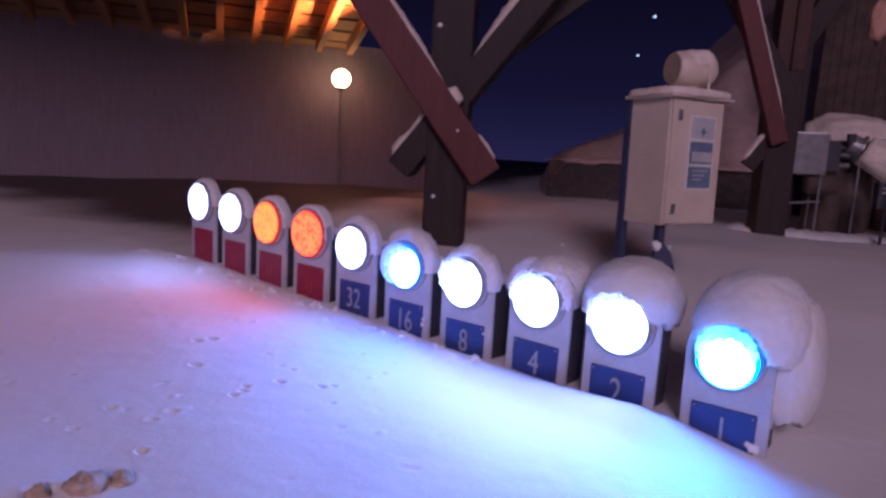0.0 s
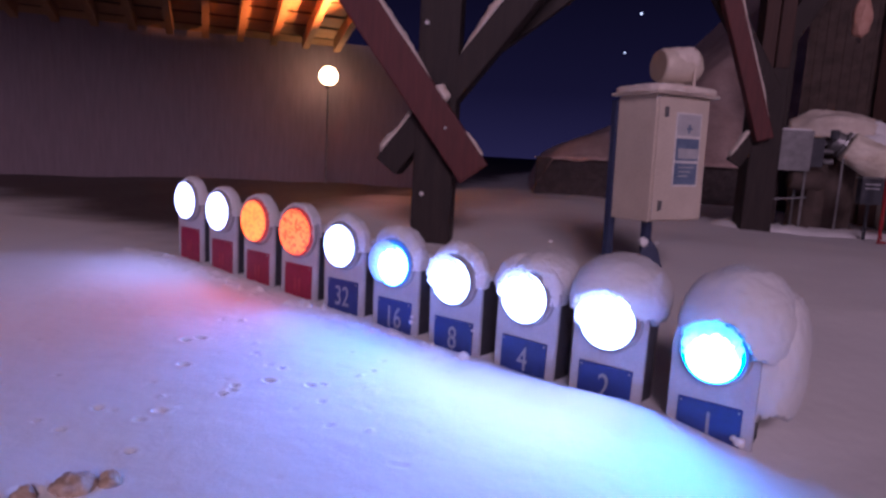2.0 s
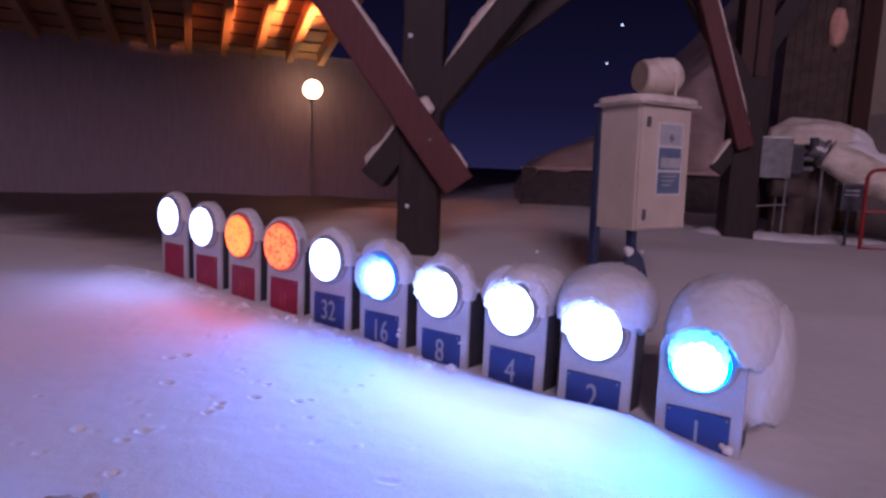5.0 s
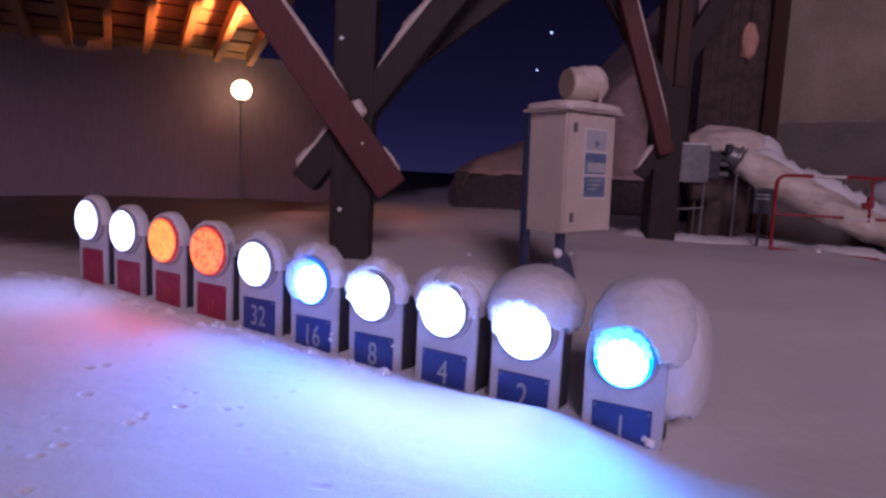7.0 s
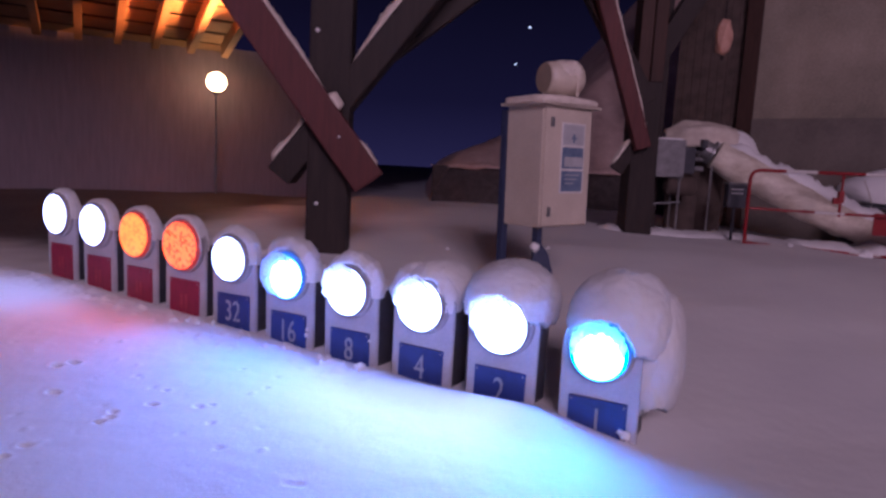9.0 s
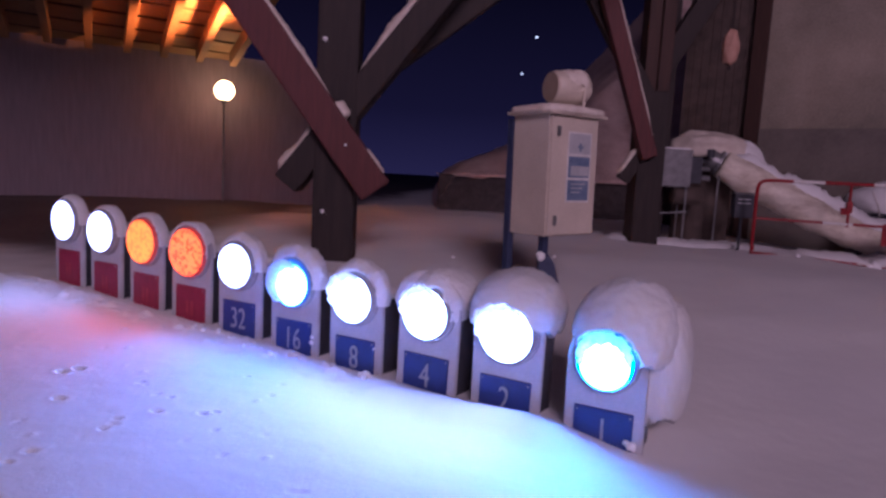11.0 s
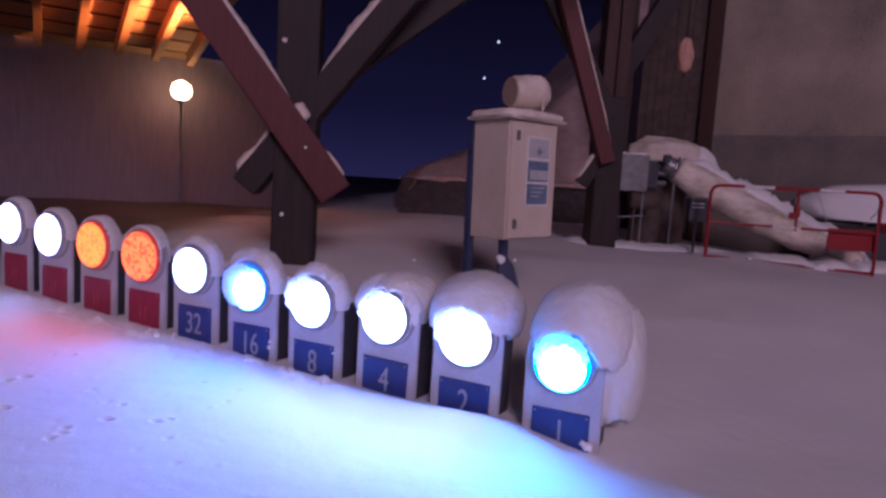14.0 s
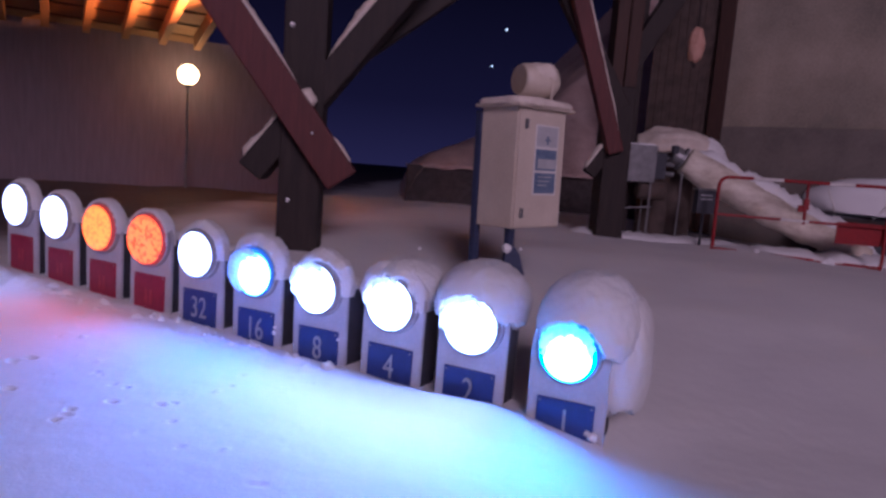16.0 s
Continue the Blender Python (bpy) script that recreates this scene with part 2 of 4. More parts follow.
def snow_strip(a, b, wide, thick, seed, bm=None, start=0.0):
    """A ragged ridge of snow lying along a sloping timber from a to b."""
    bm = bm or bmesh.new()
    a, b = Vector(a), Vector(b)
    d = b - a
    across = Vector((0, 1, 0)) if abs(d.normalized().y) < 0.6 else Vector((1, 0, 0))
    across = (across - d.normalized() * across.dot(d.normalized())).normalized()
    up = across.cross(d.normalized())
    up = up if up.z > 0 else -up
    count = max(8, int(d.length / 0.04))
    rings = []
    for i in range(count + 1):
        f = i / count
        w = wide * (0.5 + 0.16 * noise.noise(Vector((f * d.length * 5, seed, 0))))
        h = thick * (1 + 0.5 * noise.noise(Vector((f * d.length * 4, seed, 5))) + 0.3 * noise.noise(Vector((f * d.length * 17, seed, 9))))
        end = min(1.0, 6 * min(f, 1 - f) + 0.15)
        p = a + d * f
        rings.append([bm.verts.new(p + across * w * math.cos(g) * end + up * (max(0, math.sin(g)) * h * end - 0.006)) for g in [math.pi * k / 8 for k in range(9)]])
    for r0, r1 in zip(rings, rings[1:]):
        for k in range(8):
            bm.faces.new((r0[k], r0[k + 1], r1[k + 1], r1[k]))
        bm.faces.new((r0[8], r0[0], r1[0], r1[8]))
    bm.faces.new(rings[0])
    bm.faces.new(rings[-1][::-1])
    bmesh.ops.recalc_face_normals(bm, faces=bm.faces[:])
    return bm


def lettering(text, size, material, parent, where, thick=0.002, squeeze=0.7):
    curve = bpy.data.curves.new("digit", "FONT")
    curve.body, curve.size, curve.align_x, curve.align_y, curve.extrude = text, size, "CENTER", "CENTER", thick
    curve.offset = 0.0
    tmp = new("digit_source", curve)
    bpy.context.view_layer.update()
    me = bpy.data.meshes.new_from_object(tmp.evaluated_get(bpy.context.evaluated_depsgraph_get()))
    bpy.data.objects.remove(tmp)
    me.transform(Matrix.Translation(where) @ pose(0, 0, 0, 90, 0, 0) @ Matrix.Diagonal((squeeze, 1, 1, 1)))
    me.materials.clear()
    me.materials.append(material)
    ob = new("digit", me)
    ob.parent = parent
    return ob


# ---- the plan ----
ROW_END = Vector((0.744, 2.52, 0.415))      # the lens of the sign at the near end
ROW_FAR = Vector((-2.400, 4.42, 0.659))     # the lens of the sign at the far end
ALONG = Vector((-0.8622, 0.5065))
BEHIND = Vector((0.5065, 0.8622))


def ease(a, b, x):
    f = min(1.0, max(0.0, (x - a) / (b - a)))
    return f * f * (3 - 2 * f)


def row_place(x, y):
    d = Vector((x - ROW_END.x, y - ROW_END.y))
    return d.dot(ALONG), d.dot(BEHIND)


PRINTS = [(-1.56, 2.81, 3.2), (-1.51, 2.86, 3.4), (-1.42, 2.54, 3.2), (-1.13, 2.31, 2.2), (-1.11, 2.35, 2.4), (-1.12, 2.40, 2.2), (-1.01, 2.49, 3.0), (-1.01, 2.63, 1.8),
          (-0.83, 2.50, 2.8), (-0.79, 2.52, 2.0), (-0.74, 2.36, 1.6), (-1.50, 2.08, 2.6), (-1.31, 2.04, 2.6), (-1.28, 2.12, 2.8), (-1.22, 1.84, 2.4), (-1.83, 2.30, 1.6),
          (-0.62, 2.73, 1.6), (-1.16, 2.74, 1.2), (-1.63, 1.94, 1.8), (-1.52, 1.91, 2.0), (-1.98, 2.15, 2.0), (0.62, 2.43, 2.6), (-0.78, 2.94, 1.5)]
TRODDEN = [(-1.245, 1.615, 5.0), (-1.170, 1.668, 3.2), (-1.355, 1.56, 4.0)]


def ground_height(x, y):
    s, n = row_place(x, y)
    low = 0.056 + 0.044 * min(4.2, max(-1.6, s))
    z = low + (0.36 - low) * ease(0.2, 4.5, n)
    z -= 0.05 * ease(-0.6, -2.5, n)
    # the drift that the wind has laid against the foot of the row
    z += 0.055 * math.exp(-((n + 0.15) / 0.13) ** 2) * ease(-0.12, 0.22, s) * (1 - ease(0.5, 1.3, s))
    z -= 0.022 * math.exp(-((s + 0.35) / 0.25) ** 2 - ((n - 0.05) / 0.35) ** 2)
    z += 0.016 * math.exp(-((s - 0.15) / 0.35) ** 2 - ((n + 0.10) / 0.30) ** 2)
    # the ground falls away a little beyond the barrier
    z -= 0.11 * ease(4.6, 6.1, x) * ease(5.2, 7.0, y)
    far = ease(3, 12, math.hypot(x, y))
    z += (0.018 + 0.05 * far) * noise.noise(Vector((x * 0.7, y * 0.7, 3.1))) + 0.006 * noise.noise(Vector((x * 3.1, y * 3.1, 1.7)))
    z += 0.010 * noise.noise(Vector((x * 1.7, y * 1.7, 9.0)))
    return z


def ground_detail(x, y):
    s, n = row_place(x, y)
    z = 0.0
    # crumbs of fallen snow along the foot of the signs
    if -0.4 < n < 0.1 and -0.3 < s < 4.2:
        near = math.exp(-((n + 0.12) / 0.12) ** 2)
        c = noise.noise(Vector((x * 13, y * 13, 8.0)))
        z += near * ease(0.7, 1.3, s) * (max(0.0, c - 0.05) * 0.050 + max(0.0, noise.noise(Vector((x * 31, y * 31, 3.0))) - 0.1) * 0.028)
    if -3 < x < 1.2 and 1.2 < y < 3.6:
        for px, py, r in PRINTS:
            r *= 0.0042
            d = math.hypot((x - px) * 0.72 + (y - py) * 0.25, y - py) / r
            if d < 3.2:
                z += -0.060 * math.exp(-d * d * 1.2) + 0.005 * math.exp(-((d - 1.9) / 0.55) ** 2)
        for px, py, r in TRODDEN:
            r *= 0.0085
            d = math.hypot(x - px, (y - py) * 1.2) / r
            if d < 3.2:
                z += (-0.045 * math.exp(-d ** 3) + 0.005 * math.exp(-((d - 1.5) / 0.4) ** 2)) * (1 + 0.5 * noise.noise(Vector((x * 20, y * 20, 2))))
    if -3.2 < x < 2.4 and 1.0 < y < 5.2:
        z += 0.0016 * noise.noise(Vector((x * 11, y * 11, 4)))
        # scattered crumbs and pits
        c = noise.noise(Vector((x * 19, y * 19, 12.0)))
        if -1.5 < n < -0.25 and 0.6 < s < 2.6 and c > 0.60:
            z += (c - 0.60) * (0.05 if noise.noise(Vector((x * 5, y * 5, 7))) > 0.15 else -0.08)
    return z


def bareness(x, y):
    """How far the roof has kept the snow off the ground."""
    s, n = row_place(x, y)
    edge = 0.5 * noise.noise(Vector((x * 0.8, y * 0.8, 6))) + 0.15 * noise.noise(Vector((x * 4, y * 4, 6)))
    return ease(-0.1, 1.2, min(n + 0.1, (-2.2 - x) + 0.10 * (y - 4)) + edge)


def spaced(lo, fine_lo, fine_hi, hi, step, grow=1.16):
    vals = [fine_lo + step * i for i in range(int((fine_hi - fine_lo) / step) + 1)]
    d, v = step, fine_lo
    while v > lo:
        d *= grow
        v -= d
        vals.insert(0, v)
    d, v = step, vals[-1]
    while v < hi:
        d *= grow
        v += d
        vals.append(v)
    return vals


def build_ground():
    xs, ys = spaced(-900, -2.6, 1.5, 900, 0.0115, 1.065), spaced(-600, 1.4, 4.6, 1500, 0.0115, 1.065)
    verts = [(x, y, ground_height(x, y) + ground_detail(x, y)) for y in ys for x in xs]
    w = len(xs)
    faces = [(j * w + i, j * w + i + 1, (j + 1) * w + i + 1, (j + 1) * w + i) for j in range(len(ys) - 1) for i in range(w - 1)]
    me = bpy.data.meshes.new("ground")
    me.from_pydata(verts, [], faces)
    me.materials.append(GROUND)
    me.polygons.foreach_set("use_smooth", [True] * len(faces))
    a = me.attributes.new("bare", "FLOAT", "POINT")
    a.data.foreach_set("value", [bareness(v[0], v[1]) for v in verts])
    tagged(new("ground", me), "deep soft snow with small animal tracks, bare under the roof", "snow", kind="structure")


build_ground()


# ---- the row of lit signs ----
def arch(half, low, mid, y0, y1, bm=None, steps=22):
    """An upright slab with a round top: half wide, from low to mid, and a half circle over that."""
    bm = bm or bmesh.new()
    line = [(-half, low), (half, low)] + [(half * math.cos(math.pi * k / steps), mid + half * math.sin(math.pi * k / steps)) for k in range(steps + 1)]
    front = [bm.verts.new((x, y0, z)) for x, z in line]
    back = [bm.verts.new((x, y1, z)) for x, z in line]
    bm.faces.new(front)
    bm.faces.new(back[::-1])
    for k in range(len(line)):
        j = (k + 1) % len(line)
        bm.faces.new((front[j], front[k], back[k], back[j]))
    edges = [e for e in bm.edges if all(abs(v.co.y - y0) < 1e-6 for v in e.verts)]
    bmesh.ops.bevel(bm, geom=edges, offset=0.006, segments=2, affect="EDGES")
    bmesh.ops.recalc_face_normals(bm, faces=bm.faces[:])
    return bm


def spun(profile, z, turns=40):
    """A round thing about a level axis through height z: profile of (radius, y)."""
    bm = bmesh.new()
    rings = [[bm.verts.new((r * math.cos(2 * math.pi * k / turns), y, z + r * math.sin(2 * math.pi * k / turns))) for k in range(turns)] for r, y in profile]
    for r0, r1 in zip(rings, rings[1:]):
        for k in range(turns):
            bm.faces.new((r0[k], r0[(k + 1) % turns], r1[(k + 1) % turns], r1[k]))
    bmesh.ops.remove_doubles(bm, verts=bm.verts[:], dist=1e-5)
    bmesh.ops.recalc_face_normals(bm, faces=bm.faces[:])
    return bm


def light_sign(place, turn, lean, plate, lens, radius, text, label, power, shine, skirt):
    sign = thing("light_sign", pose(place.x, place.y, place.z - LENS, 0, lean, turn), label, "signal light", "row of numbered signal lights")
    part("board", arch(0.163, 0.0, LENS, 0.0, 0.016), BOARD, sign)
    part("casing", boxes((-0.150, 0.150, 0.017, 0.185, 0.0, LENS + 0.012, 0.012)), DARK, sign, "dark casing")
    r = radius
    part("rim", spun([(r + 0.010, -0.014), (r + 0.010, -0.024), (r + 0.016, -0.026), (r + 0.022, -0.022), (r + 0.024, 0.002)], LENS), RIM, sign)
    face = [(r * f, -0.046 - 0.006 * (1 - f * f)) for f in (1.0, 0.94, 0.84, 0.7, 0.5, 0.25, 0.0)]
    glass = part("lens", spun(face, LENS), lens, sign, "glowing round lens", smooth=True)
    part("lens_edge", spun([(r + 0.009, -0.012), (r + 0.008, -0.036), (r + 0.001, -0.046)], LENS), skirt, glass, "side wall of the lens", smooth=True)
    p = part("number_plate", boxes((-0.120, 0.120, -0.008, 0.002, 0.135, LENS - 0.203, 0.003)), plate, sign, "red plate" if plate == RED else "blue number plate")
    for x in (-0.108, 0.108):
        for z in (0.150, LENS - 0.217):
            b = bmesh.new()
            bmesh.ops.create_icosphere(b, subdivisions=1, radius=0.005, matrix=Matrix.Translation((x, -0.009, z)))
            part("screw", b, RIM, p)
    if text:
        for k, ch in enumerate(text):
            lettering(ch, 0.165, DIGIT, p, (0.060 * (k - (len(text) - 1) / 2), -0.0105, 0.296))
    else:
        for x in (-0.021, 0.017):
            part("worn_marking", boxes((x - 0.009, x + 0.009, -0.0095, -0.007, 0.225, 0.31)), FADED, p)
    # the beam of the lens, thrown forwards on to the snow
    spot = lens == LIGHT_BLUE
    front = Vector((place.x, place.y, place.z - 0.012 * spot)) - Vector((BEHIND.x, BEHIND.y, 0)) * 0.054 - Vector((ALONG.x, ALONG.y, 0)) * 0.016 * spot
    beam_light = lamp("lens_light", "AREA", front, power, shine, (1.45 if spot else 2) * r, front - Vector((BEHIND.x, BEHIND.y, 0.26)))
    beam_light.data.spread = radians(BEAM)
    return sign


BEAM = 118
WHITE_SHINE, FAR_SHINE, BLUE_SHINE, RED_SHINE = (0.29, 0.41, 1.0), (0.56, 0.52, 1.0), (0.06, 0.30, 1.0), (1.0, 0.075, 0.02)
POWER = [1.9, 1.9, 1.2, 1.4, 2.6, 2.1, 4.2, 4.9, 6.4, 7.2]
KINDS = [(RED, LIGHT_FAR, ""), (RED, LIGHT_FAR, ""), (RED, LIGHT_ORANGE, ""), (RED, LIGHT_RED, ""), (BLUE, LIGHT_MID, "32"),
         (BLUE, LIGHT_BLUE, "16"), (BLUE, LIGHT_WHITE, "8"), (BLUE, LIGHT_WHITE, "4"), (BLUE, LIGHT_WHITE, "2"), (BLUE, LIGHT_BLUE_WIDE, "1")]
RADII = [0.129, 0.129, 0.132, 0.138, 0.120, 0.117, 0.116, 0.116, 0.120, 0.112]
HEIGHTS = [0.659, 0.620, 0.597, 0.574, 0.542, 0.500, 0.475, 0.466, 0.441, 0.403]
TURN_ROW = math.degrees(math.atan2(-0.5065, 0.8622))
rng = random.Random(4)
SIGNS = []
for i, (plate, lens, text) in enumerate(KINDS):
    f = i / 9
    at = ROW_FAR.lerp(ROW_END, f)
    at.z = HEIGHTS[i]
    if i == 9:
        at.x, at.y = at.x + 0.030, at.y - 0.018
    shine = {LIGHT_FAR: "white", LIGHT_ORANGE: "orange", LIGHT_RED: "orange-red", LIGHT_WHITE: "bluish white", LIGHT_MID: "bluish white", LIGHT_BLUE: "bright blue", LIGHT_BLUE_WIDE: "bright blue"}[lens]
    words = f"pale round-topped sign, {shine} lens over " + (f"blue plate numbered {text}" if text else "red plate")
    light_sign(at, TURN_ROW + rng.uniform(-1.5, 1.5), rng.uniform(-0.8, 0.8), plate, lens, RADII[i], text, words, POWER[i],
               {LIGHT_FAR: FAR_SHINE, LIGHT_ORANGE: RED_SHINE, LIGHT_RED: RED_SHINE, LIGHT_BLUE: BLUE_SHINE, LIGHT_BLUE_WIDE: BLUE_SHINE}.get(lens, WHITE_SHINE),
               SKIRT_RED if lens in (LIGHT_ORANGE, LIGHT_RED) else SKIRT_BLUE if lens in (LIGHT_BLUE, LIGHT_BLUE_WIDE) else RIM)
    SIGNS.append(at)


def on_sign(i, x, y, z):
    """A place beside the lens of sign i: to the right, behind, above."""
    a = SIGNS[i]
    return Vector((a.x - ALONG.x * x + BEHIND.x * y, a.y - ALONG.y * x + BEHIND.y * y, a.z + z))


def snow_cap(i, rx, ry, rz, x, y, z, low, seed, rough=0.10, label="", power=2.3, ragged=0.16, material=None, hollow=0.0):
    """A heap of snow on sign i; hollow: the radius of the hole that the warm lens has kept open in it."""
    p = on_sign(i, x, y, z)
    bm = lump(rx, ry, rz, seed, rough, low, power=power, fine=0.022, turns=120, rows=84, ragged=ragged)
    if hollow:
        for v in bm.verts:
            q = v.co + Vector((x, y, z))
            if q.y < -0.02:
                a = math.atan2(q.z, q.x)
                edge = hollow + 0.018 * noise.noise(Vector((math.cos(a) * 3, math.sin(a) * 3, seed))) + 0.013 * noise.noise(Vector((math.cos(a) * 9, math.sin(a) * 9, seed)))
                keep = ease(edge, edge + 0.022, math.hypot(q.x, q.z))
                v.co.y = q.y * keep - 0.02 * (1 - keep) - y
    ob = link_mesh("snow_mound", bm, material or CAP, smooth=True)
    ob.matrix_world = pose(p.x, p.y, p.z, 0, 0, TURN_ROW)
    return tagged(ob, label or "rounded cap of fresh snow on a light sign", "snow", "snow caps on the signs")


def snow_crust(i, thick, back, seed, lean=0.0):
    """A thin ragged crust of snow over the round top of a sign and its lamp drum."""
    bm = bmesh.new()
    steps, deep = 64, 18
    outer, inner = [], []
    for j in range(deep + 1):
        y = -0.030 + (back + 0.030) * j / deep
        ro, ri = [], []
        for k in range(steps + 1):
            a = radians(-8 + 196 * k / steps)
            edge = min(1.0, 7 * min(k, steps - k) / steps + 0.05) * min(1.0, 0.35 + j * 0.25)
            r0 = RADII[i] + 0.022 + max(0.0, 0.139 - RADII[i]) * ease(-0.03, 0.006, y)
            t = thick * edge * (0.45 + 0.75 * max(0, math.sin(a + lean)) + 0.45 * noise.noise(Vector((a * 2.2, y * 7, seed))) + 0.22 * noise.noise(Vector((a * 9, y * 24, seed))))
            jag = 0.012 * noise.noise(Vector((a * 8, seed, 1))) if j == 0 else 0.0
            for ring, r in ((ro, r0 + max(0.001, t)), (ri, r0 - 0.002)):
                ring.append(bm.verts.new((r * math.cos(a), y + jag, r * math.sin(a))))
        outer.append(ro)
        inner.append(ri)
    for grid, flip in ((outer, False), (inner, True)):
        for r0, r1 in zip(grid, grid[1:]):
            for k in range(steps):
                f = (r0[k], r0[k + 1], r1[k + 1], r1[k])
                bm.faces.new(f[::-1] if flip else f)
    for o, n in ((outer[0], inner[0]), (outer[-1], inner[-1])):
        for k in range(steps):
            bm.faces.new((o[k], n[k], n[k + 1], o[k + 1]))
    bmesh.ops.recalc_face_normals(bm, faces=bm.faces[:])
    ob = link_mesh("snow_crust", bm, CAP, smooth=True)
    p = SIGNS[i]
    ob.matrix_world = pose(p.x, p.y, p.z, 0, 0, TURN_ROW)
    return tagged(ob, "thin ragged crust of snow on a round sign top", "snow crust", "snow on the signs")


for i, (thick, back) in enumerate([(0.010, 0.040), (0.010, 0.040), (0.014, 0.040), (0.016, 0.040), (0.020, 0.045), (0.034, 0.06), (0.030, 0.045), (0.034, 0.09)]):
    snow_crust(i, thick, back, 3.7 * i, -0.3)
    # what has settled on the flat casing behind the board
    p = on_sign(i, 0.0, 0.112, 0.018)
    lid = link_mesh("snow_layer", lump(0.150, 0.078, 0.030 + 0.5 * thick, 70 + i, 0.12, -0.25, fine=0.05, power=4.0), CAP, smooth=True)
    lid.matrix_world = pose(p.x, p.y, p.z, 0, 0, TURN_ROW)
    tagged(lid, "flat layer of snow on a sign casing", "snow", "snow on the signs")
snow_cap(7, 0.168, 0.19, 0.150, 0.012, 0.12, 0.062, -0.30, 11, label="thick cap of snow hanging over a lens", hollow=0.122)
snow_cap(8, 0.205, 0.225, 0.185, -0.005, 0.12, 0.085, -0.36, 12, label="high dome of snow hanging over a lens", ragged=0.20, rough=0.06, hollow=0.124)
snow_cap(9, 0.212, 0.232, 0.235, 0.034, 0.125, 0.097, -0.42, 13, label="high dome of snow hanging over a blue lens", ragged=0.16, rough=0.05, power=2.1, material=CAP_THIN, hollow=0.124)
snow_cap(9, 0.130, 0.19, 0.285, 0.160, 0.215, -0.045, -0.70, 14, label="heap of snow clinging to the side of a sign", rough=0.06)


def snow_veil(i, inner, outer, a0, a1, cx, cz, material, seed, label, flare=0.020):
    """A thin ragged skin of snow over part of a lens, through which it glows."""
    bm = bmesh.new()
    steps, rings = 60, 6
    front = []
    for j in range(rings + 1):
        row = []
        for k in range(steps + 1):
            a = radians(a0 + (a1 - a0) * k / steps)
            end = math.sin(math.pi * k / steps) ** 0.4
            lo = inner + 0.016 * noise.noise(Vector((a * 3, seed, 0))) + 0.012 * noise.noise(Vector((a * 11, seed, 4)))
            hi = lo + max(0.004, (outer - lo) * end + 0.016 * noise.noise(Vector((a * 6, seed, 9))))
            f = j / rings
            r = lo + (hi - lo) * f
            y = -0.060 - flare * f ** 0.7 * end - 0.008 * math.sin(math.pi * f) * end - 0.007 * noise.noise(Vector((a * 9, f * 3, seed)))
            row.append(bm.verts.new((cx * (1 - f) + r * math.cos(a), y, cz * (1 - f) + r * math.sin(a))))
        front.append(row)
    for r0, r1 in zip(front, front[1:]):
        for k in range(steps):
            bm.faces.new((r0[k], r0[k + 1], r1[k + 1], r1[k]))
    bmesh.ops.solidify(bm, geom=bm.faces[:], thickness=0.003)
    bmesh.ops.recalc_face_normals(bm, faces=bm.faces[:])
    ob = link_mesh("snow_veil", bm, material, smooth=True)
    p = SIGNS[i]
    ob.matrix_world = pose(p.x, p.y, p.z, 0, 0, TURN_ROW)
    return tagged(ob, label, "snow", "snow on the signs")


snow_veil(9, 0.086, 0.136, 5, 190, 0.0, -0.008, VEIL, 3, "thin ragged snow glowing blue over a lens", flare=0.016)
snow_veil(8, 0.106, 0.138, 20, 200, 0.006, -0.006, VEIL_BRIGHT, 5, "thin ragged snow glowing white over a lens", flare=0.016)
snow_veil(7, 0.104, 0.134, 35, 185, 0.006, -0.006, VEIL_BRIGHT, 7, "thin ragged snow glowing white over a lens", flare=0.014)
snow_veil(6, 0.102, 0.146, 60, 200, 0.006, -0.006, VEIL_BRIGHT, 9, "thin ragged snow glowing white over a lens")
snow_veil(5, 0.094, 0.140, 70, 250, 0.014, -0.012, VEIL, 11, "thin ragged snow glowing blue over a lens")
for i, x, z, r in ((9, 0.118, -0.325, 0.020), (9, 0.100, -0.315, 0.012), (5, 0.134, -0.27, 0.009), (5, 0.130, -0.30, 0.012), (6, 0.120, -0.235, 0.007)):
    p = on_sign(i, x, -0.012, z)
    ob = link_mesh("snow_clump", lump(r * 1.1, r * 0.6, r, i + int(r * 999), 0.45, fine=0.15, turns=16, rows=10), SNOW, smooth=True)
    ob.matrix_world = pose(p.x, p.y, p.z, 0, 0, TURN_ROW)
    tagged(ob, "small clump of snow stuck to a number plate", "snow", "snow on the signs")


# ---- the cabinet on its posts ----
CAB = pose(0.859, 4.55, 0.71, 0, -1.2, 0) @ pose(0, 0, 0, 0, 0, 38)


def flat_plate(points, y0, y1):
    bm = bmesh.new()
    a = [bm.verts.new((x, y0, z)) for x, z in points]
    b = [bm.verts.new((x, y1, z)) for x, z in points]
    bm.faces.new(a)
    bm.faces.new(b[::-1])
    for k in range(len(points)):
        j = (k + 1) % len(points)
        bm.faces.new((a[j], a[k], b[k], b[j]))
    bmesh.ops.recalc_face_normals(bm, faces=bm.faces[:])
    return bm


